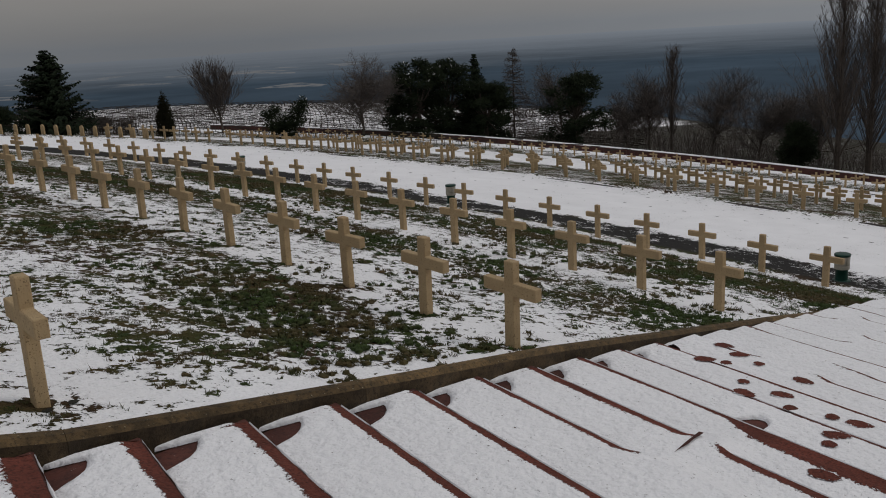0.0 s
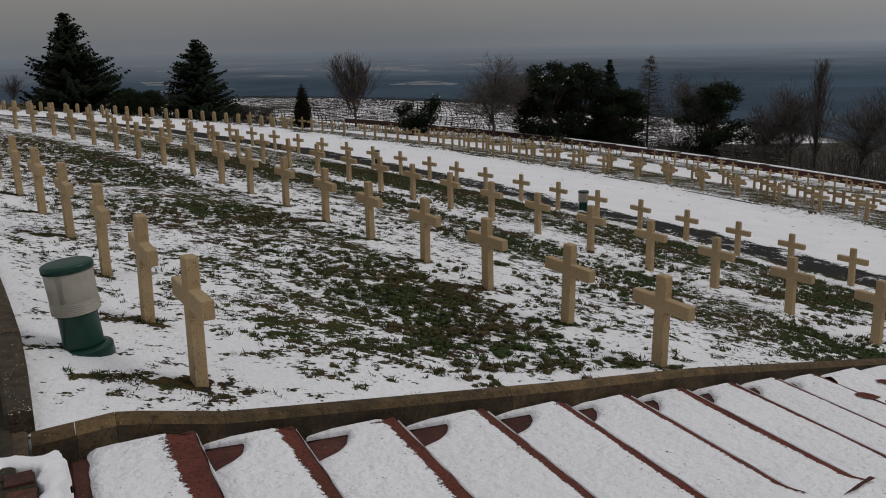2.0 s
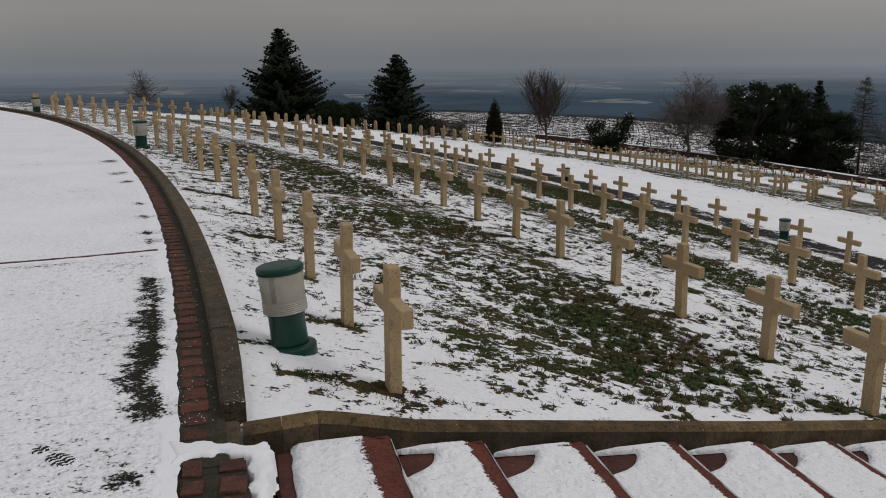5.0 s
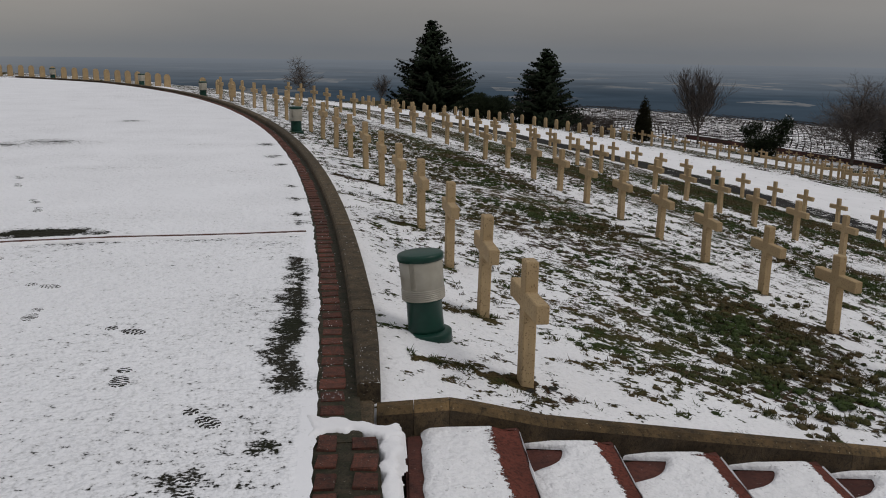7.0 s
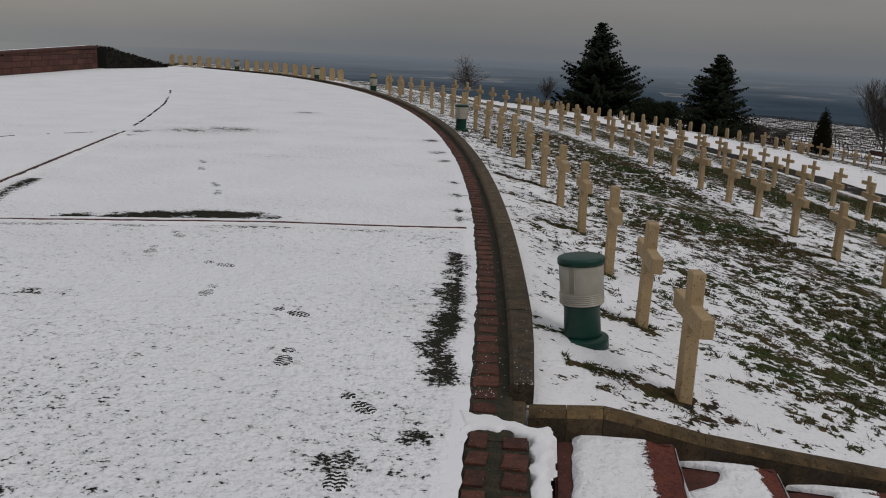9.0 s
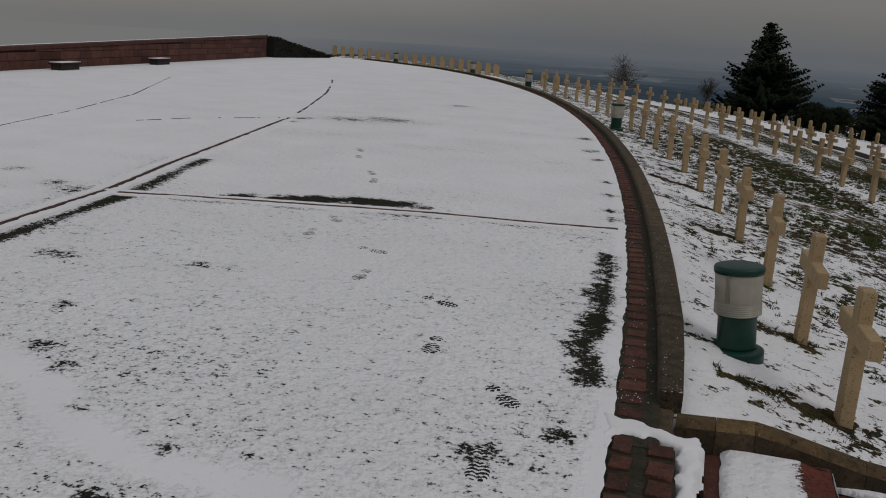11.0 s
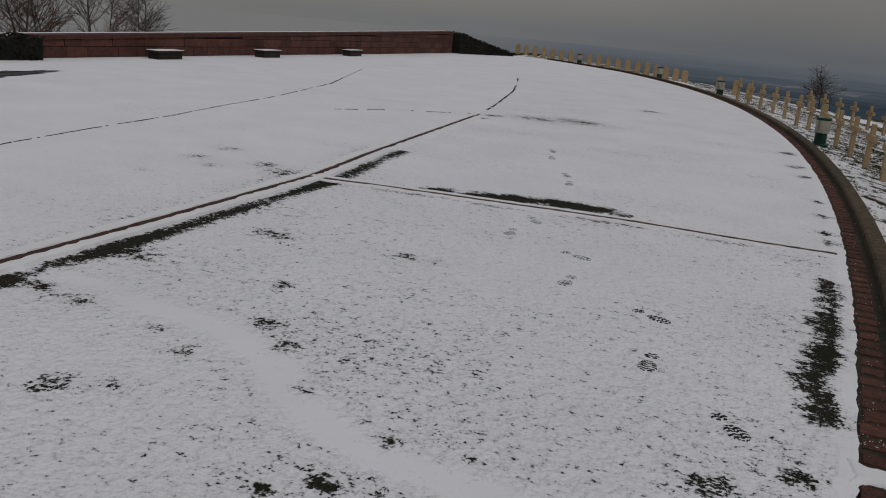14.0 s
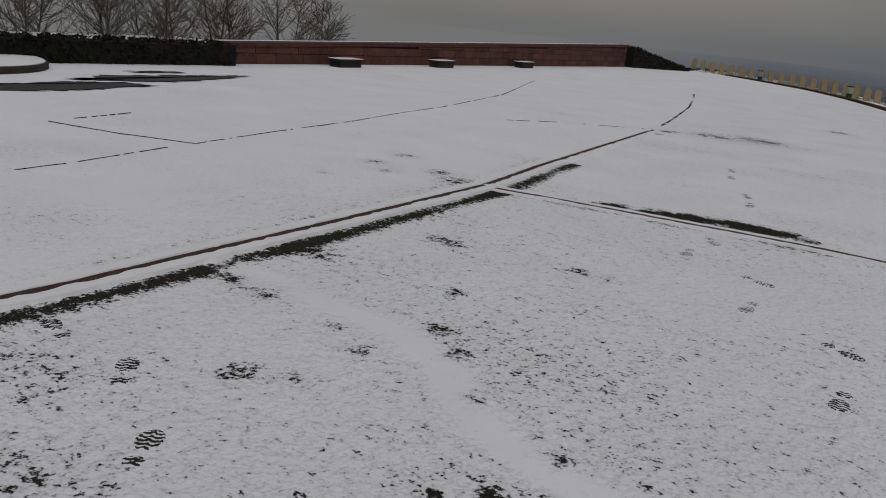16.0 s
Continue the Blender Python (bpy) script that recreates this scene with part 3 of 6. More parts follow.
# larger bare blotches beside the paved band and the brick edging
BLOTS = [(-4.96, 8.34, 0.12), (-4.61, 8.44, 0.16), (-4.35, 8.64, 0.14), (-3.97, 8.80, 0.16), (-3.66, 8.88, 0.15), (-3.40, 8.95, 0.13), (-8.10, 15.95, 0.22), (-7.95, 15.30, 0.16), (-5.05, 8.18, 0.14), (-4.46, 8.42, 0.16), (-4.23, 8.60, 0.18), (-3.82, 8.74, 0.2), (-3.53, 8.80, 0.17), (-3.17, 8.83, 0.1), (-2.68, 17.03, 0.20), (-2.26, 15.10, 0.24), (-2.00, 14.06, 0.2), (-1.60, 11.87, 0.14), (-1.44, 10.85, 0.14), (-1.27, 9.84, 0.15), (-1.20, 9.36, 0.17)]


def plaza_z(x, y):
    return 0.004 * noise.noise((x * 3, y * 3, 0)) + 0.012 * noise.noise((x * 0.3, y * 0.3, 2))


def make_plaza():
    edge = -0.315
    ss = [edge - 0.07 * i for i in range(0, 130)]
    k = ss[-1]
    while k > -60:
        k -= max(0.07, min(4, 0.16 * (-k - 8)))
        ss.append(k)
    ds = [-16 + 0.8 * i for i in range(0, 14)] + [-5 + 0.05 * i for i in range(1, 240)]
    k = ds[-1]
    while k < 62:
        k += 0.12 if k < 14 else 0.5
        ds.append(k)
    verts, bare = [], []
    base = stair_theta(0)
    for s in ss:
        for d in ds:
            # the plaza reaches up to the stair's head
            rag = 0.018 * noise.noise((d * 14, 1.7, 0)) + 0.010 * noise.noise((d * 45, 4.1, 0)) if s == ss[0] else 0.0
            p = polar(base + d, s + rag, 0.0)
            x, y = p.x, p.y
            z = plaza_z(x, y) * min(1.0, -s - 0.3)
            verts.append((x, y, z))
            bare.append(plaza_bare(x, y, s) if s > -28 else 0.12)
    n = len(ds)
    faces = []
    for i in range(len(ss) - 1):
        for j in range(n - 1):
            v = verts[i * n + j]
            if v[0] > -26 and v[1] < 50:
                faces.append((i * n + j, i * n + j + 1, (i + 1) * n + j + 1, (i + 1) * n + j))
    ob = raw("plaza", verts, faces, M_PLAZA, smooth=True)
    at = ob.data.attributes.new("bare", "FLOAT", "POINT")
    at.data.foreach_set("value", bare)
    return tagged(ob, "flat plaza under thin trodden snow above the graves", "plaza", kind="structure")


plaza = make_plaza()


def ribbon(name, line, width, z, material, parent, wob=0.0, breaks=0.0, seed=0, step=0.12):
    """A thin raised strip along a polyline, with a wavering width, broken in places."""
    rng = random.Random(seed)
    pts = []
    for a, b in zip(line, line[1:]):
        n = max(1, int(math.dist(a, b) / step))
        pts += [(a[0] + (b[0] - a[0]) * i / n, a[1] + (b[1] - a[1]) * i / n) for i in range(n)]
    pts.append(line[-1])
    verts, faces = [], []
    for i, (x, y) in enumerate(pts):
        q, p = pts[min(i + 1, len(pts) - 1)], pts[max(i - 1, 0)]
        d = Vector((q[0] - p[0], q[1] - p[1])).normalized()
        w0 = width / 2 * (1 + wob * rng.uniform(-1, 1))
        w1 = width / 2 * (1 + wob * rng.uniform(-1, 1))
        for w, zz in ((-w0 - 0.012, -0.01), (-w0, z), (w1, z), (w1 + 0.012, -0.01)):
            verts.append((x - d.y * w, y + d.x * w, zz + max(0.0, plaza_z(x, y))))
    for i in range(len(pts) - 1):
        if breaks and noise.noise((i * 2.6 * step, seed * 3.1, 0)) + 0.5 * noise.noise((i * 13 * step, seed * 1.7, 2)) < breaks - 0.5:
            continue
        for c in range(3):
            faces.append((i * 4 + c, i * 4 + c + 1, i * 4 + 5 + c, i * 4 + 4 + c))
    return raw(name, verts, faces, material, parent)


def shifted(line, off):
    out = []
    for i, (x, y) in enumerate(line):
        q, p = line[min(i + 1, len(line) - 1)], line[max(i - 1, 0)]
        d = Vector((q[0] - p[0], q[1] - p[1])).normalized()
        out.append((x - d.y * off, y + d.x * off))
    return out


ribbon("paved_band", BAND_B[:8], 0.075, 0.016, M_BAND, plaza, 0.15, 0, 1)
ribbon("snow_ridge", shifted(BAND_B[:8], 0.10), 0.11, 0.022, M_SNOW, plaza, 0.25, 0, 2, 0.07)
ribbon("snow_ridge", shifted(BAND_B[:8], -0.095), 0.10, 0.024, M_SNOW, plaza, 0.3, 0, 3, 0.07)
ribbon("paved_band", BAND_B[7:], 0.035, 0.010, M_SOILM, plaza, 0.7, 0.42, 4)
ribbon("snow_ridge", shifted(BAND_A, 0.075), 0.085, 0.017, M_SNOW, plaza, 0.25, 0, 6, 0.07)
ribbon("paved_band", BAND_A, 0.06, 0.014, M_BAND, plaza, 0.35, 0.0, 7, 0.07)
ribbon("snow_ridge", shifted(BAND_A, -0.07), 0.075, 0.013, M_SNOW, plaza, 0.3, 0, 9, 0.07)
for i, st in enumerate(STRIPES):
    ribbon("bare_joint", st, 0.020 if i == 1 else 0.010, 0.006, M_SOILM, plaza, 0.9, 0.38 if i != 1 else 0.10, 20 + i, 0.05)


def bare_patch(outline, material, z, name, parent, seed):
    """A low flat patch with a ragged outline."""
    rng = random.Random(seed)
    pts = []
    for a, b in zip(outline, outline[1:] + outline[:1]):
        for i in range(14):
            t = i / 14
            pts.append((a[0] + (b[0] - a[0]) * t + rng.uniform(-0.08, 0.08), a[1] + (b[1] - a[1]) * t + rng.uniform(-0.2, 0.2), z))
    return raw(name, pts, [tuple(range(len(pts)))], material, parent)


bare_patch([(-13.55, 4.60), (-13.74, 6.05), (-13.88, 7.41), (-14.42, 8.94), (-14.78, 8.73), (-14.86, 7.65), (-14.51, 6.39), (-14.2, 4.60)], M_ASPHALT, 0.016, "asphalt_patch", plaza, 1)
bare_patch([(-15.20, 7.90), (-15.10, 8.60), (-15.00, 9.67), (-15.55, 11.2), (-16.10, 12.4), (-16.07, 11.03), (-15.84, 9.03)], M_ASPHALT, 0.020, "asphalt_patch", plaza, 2)
bare_patch([(-16.40, 9.80), (-16.55, 10.9), (-16.75, 10.8), (-16.66, 9.90)], M_ASPHALT, 0.016, "asphalt_patch", plaza, 3)


def print_mat():
    """Trodden snow: white chevrons pressed up between dark lugs, wiped out in places."""
    m = Mat("boot_tread", 0.8, spec=0.1)
    sep = m.node("ShaderNodeSeparateXYZ", {"Vector": m.node("ShaderNodeTexCoord").outputs["Object"]})
    skew = m.math("MULTIPLY_ADD", m.math("ABSOLUTE", m.math("SINE", m.math("MULTIPLY", sep.outputs["X"], 62.0))), 0.014, sep.outputs["Y"])
    wave = m.math("SINE", m.math("MULTIPLY", skew, 205.0))
    rag = m.math("MULTIPLY_ADD", m.noise(70.0, 4, 0.65), 4.4, m.math("MULTIPLY_ADD", m.noise(22.0, 2), 3.4, m.math("MULTIPLY", wave, 0.75)))
    cover = m.ramp(m.math("ADD", rag, m.math("MULTIPLY", m.attr("rim"), 2.4)), 4.22, 4.52)
    m.color(m.mix(cover, (0.030, 0.028, 0.024), (0.80, 0.80, 0.82)))
    m.bump(cover, 0.6, 0.01)
    return m.m


M_PRINT = print_mat()


def footprint(x, y, turn, faint, seed):
    """A boot print trodden into the snow: sole and heel, ragged at the rim."""
    rng = random.Random(seed)
    verts, rim, faces = [], [], []
    for cy, ln, wd in ((0.055, 0.088, 0.056), (-0.118, 0.040, 0.045)):
        o, n = len(verts), 22
        verts.append((0, cy, 0.0))
        rim.append(faint)
        for ring, q in enumerate((0.4, 0.75, 0.93, 1.08)):
            for k in range(n):
                a = 2 * math.pi * k / n
                e = q * (1 + (0.05 * rng.uniform(-1, 1) if ring > 1 else 0))
                verts.append((wd * e * math.cos(a) * (1 + 0.12 * math.sin(a)), cy + ln * e * math.sin(a), (0.0, 0.0, 0.0, -0.012)[ring]))
                rim.append((faint, faint, faint + 0.1, 1.0)[ring])
        for k in range(n):
            k2 = (k + 1) % n
            faces.append((o, o + 1 + k, o + 1 + k2))
            for ring in range(3):
                p = o + 1 + ring * n
                faces.append((p + k, p + n + k, p + n + k2, p + k2))
    ob = raw("footprint", verts, faces, M_PRINT, plaza)
    ob.data.attributes.new("rim", "FLOAT", "POINT").data.foreach_set("value", rim)
    ob.location, ob.rotation_euler = (x, y, plaza_z(x, y) + 0.005), (0, 0, radians(turn))
    return ob


for i, (x, y, a) in enumerate([(-3.70, 7.81, 215), (-3.65, 7.17, 195), (-2.71, 6.10, 186), (-2.92, 6.85, 250), (-1.98, 5.74, 246), (-1.76, 4.90, 188), (-1.20, 4.33, 220), (-1.12, 3.59, 188), (-4.86, 2.30, 80), (-4.21, 2.30, 48), (-3.54, 1.98, 38), (-4.21, 10.06, 200), (-4.45, 10.58, 210), (-5.15, 11.83, 205), (-5.43, 12.55, 210)]):
    footprint(x, y, a, 0.10 if i in (4, 5, 6, 7, 8, 9, 10) else 0.27, i)

# ---- brick edging, gutter and kerb round the plaza ----
def arc_strip(name, s0, s1, th0, th1, z0, z1, material, parent, step=0.5, label="", kind="", bev=0.0):
    """A strip of the ring between two distances, with real thickness."""
    n = max(1, int(round((th1 - th0) / step)))
    verts, faces = [], []
    for i in range(n + 1):
        th = th0 + (th1 - th0) * i / n
        e1 = s1 - (0.045 * max(0.0, (4.7 - th) / 0.8) if bev else 0.0)
        prof = [(s0, z0), (s0, z1 - bev), (s0 + bev, z1), (e1 - bev, z1), (e1, z1 - bev), (e1, z0)]
        for s, z in prof:
            verts.append(tuple(polar(th, s, z)))
    m = len(prof)
    for i in range(n):
        for c in range(m):
            faces.append((i * m + c, (i + 1) * m + c, (i + 1) * m + (c + 1) % m, i * m + (c + 1) % m))
    faces += [tuple(range(m))[::-1], tuple(n * m + c for c in range(m))]
    ob = raw(name, verts, faces, material, parent, label)
    if kind:
        ob["kind"] = kind
    return ob


TH0 = stair_theta(0)
gutter = tagged(arc_strip("gutter", -0.33, -0.09, TH0 - 0.35, 39.5, -0.28, -0.010, M_GUTTER, None), "dark mossy gutter between bricks and kerb", "gutter", kind="structure")
kerb = tagged(empty("plaza_kerb", Matrix(), "", "kerb"), "weathered brown concrete kerb curving round the plaza", "kerb", kind="structure")
th = TH0 + 0.02
k_lens = [0.9, 2.0] + [2.9] * 11
for ln in k_lens:
    arc_strip("kerb_stone", -0.105, 0.062, th, th + ln - 0.012, -0.40, 0.075, M_KERB, kerb, 0.4, bev=0.018)
    th += ln

# ---- stairs ----
STEP_X = [-0.199, 0.40, 0.945, 1.60, 2.28, 2.965, 3.645, 4.31, 4.98] + [4.98 + 0.657 * i for i in range(1, 22)]
stair = tagged(empty("stairway", Matrix(), "", "stairs"), "broad red sandstone stairway under trodden snow beside the graves", "stairs", kind="structure")
Y_FAR = -9.0


def tread_z(i):
    return -0.185 - 0.138 * i


def smooth(a, b, v):
    t = max(0.0, min(1.0, (v - a) / (b - a)))
    return t * t * (3 - 2 * t)


# hollows melted through the snow in the corner between kerb and riser: their reach
HOLLOWS = {1: 0.25, 2: 0.32, 3: 0.36, 4: 0.37, 5: 0.30, 6: 0.30, 7: 0.32, 8: 0.31, 9: 0.29, 10: 0.29, 11: 0.27}
# stretches of a nosing that are hidden under trodden snow
TRODDEN = {5: (1.0, 3.62), 6: (3.5, 3.72)}


def snow_sheet(i, x0, x1, z, seed, owner):
    """The snow on one tread: it thins out to bare stone towards the worn nosing and in the corner below the riser."""
    rng = random.Random(seed)
    ya = kerb_line((x0 + x1) / 2) - 0.124
    ys = []
    y = ya
    while y > -4.5:
        ys.append(y)
        y -= 0.03 if y > 2.5 else 0.08
    worn = {0: 0.07, 1: 0.042, 2: 0.036, 3: 0.026, 4: 0.026, 5: 0.018, 6: 0.055, 7: 0.026, 8: 0.007, 9: 0.018, 10: 0.012}.get(i, 0.022 * rng.random())
    verts, faces, bare = [], [], []
    cols = (0.0, 0.03, 0.09, 0.2, 0.35, 0.5, 0.62, 0.72, 0.8, 0.86, 0.91, 0.95, 0.98, 1.0)
    for j, y in enumerate(ys):
        d = ya - y
        w = max(0.004, worn * (0.85 + 0.9 * noise.noise((y * 0.8, i * 4.3, 0))))
        over = 0.0
        if i == 7:
            w += 0.125 * smooth(4.0, 3.55, y)
        if i in TRODDEN:
            # snow trodden over the edge from one tread down to the next
            lo, hi = TRODDEN[i]
            over = smooth(lo - 0.15, lo + 0.1, y) * smooth(hi + 0.12, hi - 0.12, y)
            w *= 1 - over
        if i >= 10:
            over = smooth(-0.12, 0.2, noise.noise((y * 0.9, i * 3.3, 1)))
            w *= 1 - over
        back, nose = x0 + 0.003, x1 - 0.006 + 0.024 * over
        if i in HOLLOWS and 0.045 < d < 0.34:
            u = (d - 0.045) / 0.295
            back += HOLLOWS[i] * min(1.0, u / 0.05) * (1 - u ** 1.8) ** 0.6 + 0.010 * noise.noise((y * 24, i, 4))
        if i == 8 and abs(y - 3.93) < 0.14:
            back += 0.36 * (1 - ((y - 3.93) / 0.14) ** 2) ** 0.4
        if i == 0:
            back = x0 + 0.08 + 0.014 * noise.noise((y * 8, 3, 1))
        h = 0.032 + 0.007 * noise.noise((y * 3, i, 8))
        span = max(0.05, nose - back)
        for f in cols:
            x = back + f * span
            edge = nose - x
            b = (1 - over) * max(0.0, min(1.0, 1.05 - (edge - w) / 0.07)) if edge < w + 0.07 else 0.0
            hh = min(1.0, 0.1 + (x - back) / 0.03) * min(1.0, 0.05 + max(0.0, edge - w * 0.6) / 0.09)
            zz = z + 0.003 + h * hh + 0.004 * noise.noise((x * 12, y * 12, i)) * hh
            if i - 1 in TRODDEN:
                lo, hi = TRODDEN[i - 1]
                zz += 0.125 * smooth(lo - 0.15, lo + 0.1, y) * smooth(hi + 0.12, hi - 0.12, y) * max(0.0, 1 - (x - x0) / 0.42) ** 1.4
            zz += (1 - hh) * h * over
            verts.append((x, y, zz))
            bare.append(b + 0.12)
    m = len(cols)
    for j in range(len(ys) - 1):
        for c in range(m - 1):
            faces.append((j * m + c, j * m + c + 1, (j + 1) * m + c + 1, (j + 1) * m + c))
    faces.append(tuple(range(m)))
    if i < 9:
        # a thin lip of snow caught along the nosing
        lv, lf = [], []
        for j, y in enumerate(ys):
            w = 0.010 * max(0.0, 0.5 + 1.2 * noise.noise((y * 5, i * 2.7, 3)))
            lv += [(x1 + 0.010 - w, y, z - 0.004), (x1 + 0.010, y, z + 0.4 * w + 0.001), (x1 + 0.012 + w, y, z - 0.016)]
        for j in range(len(ys) - 1):
            for c in range(2):
                lf.append((j * 3 + c, j * 3 + c + 1, j * 3 + 4 + c, j * 3 + 3 + c))
        raw("nosing_snow", lv, lf, M_SNOW, owner)
    ob = raw("tread_snow", verts, faces, M_TREAD, owner, "thin white snow lying on the tread", smooth=True)
    ob.data.attributes.new("bare", "FLOAT", "POINT").data.foreach_set("value", bare)
    return ob


for i, (x0, x1) in enumerate(zip(STEP_X, STEP_X[1:])):
    bm = bmesh.new()
    z = tread_z(i)
    y1 = kerb_line(x0) - 0.115
    vs = []
    xb = x0 + 0.012 if i else x0
    for zz in (z - 0.45, z):
        vs += [bm.verts.new((xb, Y_FAR, zz)), bm.verts.new((x1 + 0.012, Y_FAR, zz)), bm.verts.new((x1 + 0.012, kerb_line(x1) - 0.115, zz)), bm.verts.new((xb, y1, zz))]
    for f in ((3, 2, 1, 0), (4, 5, 6, 7), (0, 1, 5, 4), (1, 2, 6, 5), (2, 3, 7, 6), (3, 0, 4, 7)):
        bm.faces.new([vs[k] for k in f])
    bmesh.ops.bevel(bm, geom=[e for e in bm.edges if all(v.co.z > z - 0.1 for v in e.verts)], offset=0.012, segments=2, affect="EDGES")
    snow_sheet(i, x0, x1, z, i, part("step", bm, M_STEP, stair))

# a crack where the trodden snow has slipped
raw("snow_crack", [(4.33, 3.69, tread_z(6) + 0.05), (4.34, 3.655, tread_z(6) + 0.05), (4.20, 3.635, tread_z(6) + 0.05), (4.16, 3.647, tread_z(6) + 0.05), (3.99, 3.60, tread_z(6) + 0.046), (4.15, 3.615, tread_z(6) + 0.05)], [(0, 1, 2, 3), (3, 2, 5, 4)], M_STEP, stair)

# side kerb of the stairs: two level stones, then long sloping ones
side = tagged(empty("stair_kerb", Matrix(), "", "kerb"), "weathered brown concrete kerb running down beside the stairs", "kerb", kind="structure")


def kerb_top(x):
    if x < 0.06:
        return -0.028
    if x < 0.51:
        t = (x - 0.06) / 0.45
        return -0.028 * (1 - t) + t * (height(5, 0.85) + 0.10)
    p = Vector((x, kerb_line(x), 0))
    s = math.hypot(p.x - CX, p.y - CY) - R_KERB
    return height(5, s) + 0.10


cuts = [-0.35, -0.155, 0.035, 0.58, 2.55, 4.8, 7.0, 9.2, 11.4, 13.6, 15.8, 18.0]
for a, b in zip(cuts, cuts[1:]):
    n = max(2, int((b - a) / 0.12)) if b < 1 else 6
    verts, faces = [], []
    for i in range(n + 1):
        x = a + 0.0012 + (b - a - 0.0024) * i / n
        y, z = kerb_line(x), kerb_top(x)
        for dy, dz in ((0.0, -0.5), (0.0, -0.012), (-0.012, 0.0), (-0.072, -0.004), (-0.108, -0.035), (-0.118, -0.75)):
            verts.append((x, y + dy, z + dz))
    for i in range(n):
        for c in range(6):
            faces.append((i * 6 + c, i * 6 + (c + 1) % 6, (i + 1) * 6 + (c + 1) % 6, (i + 1) * 6 + c))
    faces += [tuple(range(6)), tuple(n * 6 + c for c in range(5, -1, -1))]
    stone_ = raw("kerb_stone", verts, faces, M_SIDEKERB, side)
    # the face towards the steps gets the browns with painted shade
    stone_.data.materials.append(M_KERBSHADE)
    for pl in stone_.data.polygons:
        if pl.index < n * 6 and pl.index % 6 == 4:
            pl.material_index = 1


def stair_print(x, y, sole, turn, seed):
    """A boot's sole or heel print, worn nearly through to the red stone of a tread."""
    r = random.Random(seed)
    i = max(k for k in range(len(STEP_X) - 1) if STEP_X[k] <= x)
    ln, w = (0.105, 0.066) if sole else (0.058, 0.056)
    n, rings = 20, (0.0, 0.45, 0.8, 1.0)
    verts, bare, faces = [(0, 0, 0)], [0.75], []
    for q in rings[1:]:
        for k in range(n):
            a = 2 * math.pi * k / n
            e = q * (1 + (0.10 * r.uniform(-1, 1) if q == 1.0 else 0.0))
            verts.append((ln * e * math.cos(a), w * e * math.sin(a) * (1 - 0.2 * math.cos(a)), -0.003 if q == 1.0 else 0.0))
            bare.append(0.62 if q < 0.9 else 0.35)
    for k in range(n):
        k2 = (k + 1) % n
        faces.append((0, 1 + k, 1 + k2))
        for q in range(2):
            o = 1 + q * n
            faces.append((o + k, o + n + k, o + n + k2, o + k2))
    ob = raw("footprint", verts, faces, M_TREAD, stair)
    ob.data.attributes.new("bare", "FLOAT", "POINT").data.foreach_set("value", bare)
    ob.matrix_basis = pose(x, y, tread_z(i) + 0.0435, 0, 0, turn)


PRINTS = [(6.92, 5.59, 1), (6.22, 5.24, 1), (6.29, 5.05, 0), (6.34, 4.70, 1), (6.77, 5.05, 0), (6.72, 4.54, 1), (6.34, 4.27, 0), (6.05, 4.67, 0), (5.60, 4.31, 1), (6.06, 4.28, 1), (5.63, 3.90, 0), (5.99, 3.77, 0), (6.03, 3.56, 1), (5.48, 3.41, 1), (5.32, 3.36, 0), (4.68, 2.98, 1), (6.83, 5.33, 1)]
for i, (x, y, sole) in enumerate(PRINTS):
    stair_print(x, y, sole, -72 + 20 * math.sin(i * 2.1), i)

# ragged snow left round the kerb's corner and the head of the stairs
def snow_blot(pts, h, base):
    """A soft-edged remnant of snow inside a rough outline."""
    step = 0.009
    x0, x1 = min(p[0] for p in pts), max(p[0] for p in pts)
    y0, y1 = min(p[1] for p in pts), max(p[1] for p in pts)
    nx, ny = int((x1 - x0) / step) + 8, int((y1 - y0) / step) + 8
    edges = list(zip(pts, pts[1:] + pts[:1]))
    verts, deep = [], []
    for i in range(nx):
        for j in range(ny):
            x, y = x0 + (i - 4) * step, y0 + (j - 4) * step
            inside = False
            for a, b in edges:
                if (a[1] > y) != (b[1] > y) and x < (b[0] - a[0]) * (y - a[1]) / (b[1] - a[1]) + a[0]:
                    inside = not inside
            d = min(dist_seg((x, y), a, b)[0] for a, b in edges) * (1 if inside else -1)
            d += 0.032 * noise.noise((x * 11, y * 11, 3)) + 0.010 * noise.noise((x * 34, y * 34, 5))
            deep.append(d)
            t = max(0.0, min(1.0, (d + 0.012) / 0.04))
            verts.append((x, y, base + h * math.sqrt(t) - (0.09 if d < -0.006 else 0.0) + 0.002 * noise.noise((x * 30, y * 30, 9))))
    faces = [(i * ny + j, (i + 1) * ny + j, (i + 1) * ny + j + 1, i * ny + j + 1) for i in range(nx - 1) for j in range(ny - 1) if max(deep[i * ny + j], deep[(i + 1) * ny + j], deep[(i + 1) * ny + j + 1], deep[i * ny + j + 1]) > -0.012]
    raw("snow_remnant", verts, faces, M_SNOW, plaza, smooth=True)


snow_blot([(-0.69, 4.38), (-0.54, 4.37), (-0.46, 4.31), (-0.29, 4.27), (-0.23, 4.30), (-0.21, 4.16), (-0.29, 4.11), (-0.44, 4.20), (-0.54, 4.20), (-0.63, 4.16), (-0.67, 4.09)], 0.040, -0.032)
snow_blot([(-0.31, 4.18), (-0.22, 4.21), (-0.24, 3.83), (-0.25, 3.39), (-0.23, 2.74), (-0.24, 2.09), (-0.31, 2.09), (-0.30, 2.96), (-0.31, 3.61)], 0.028, -0.032)

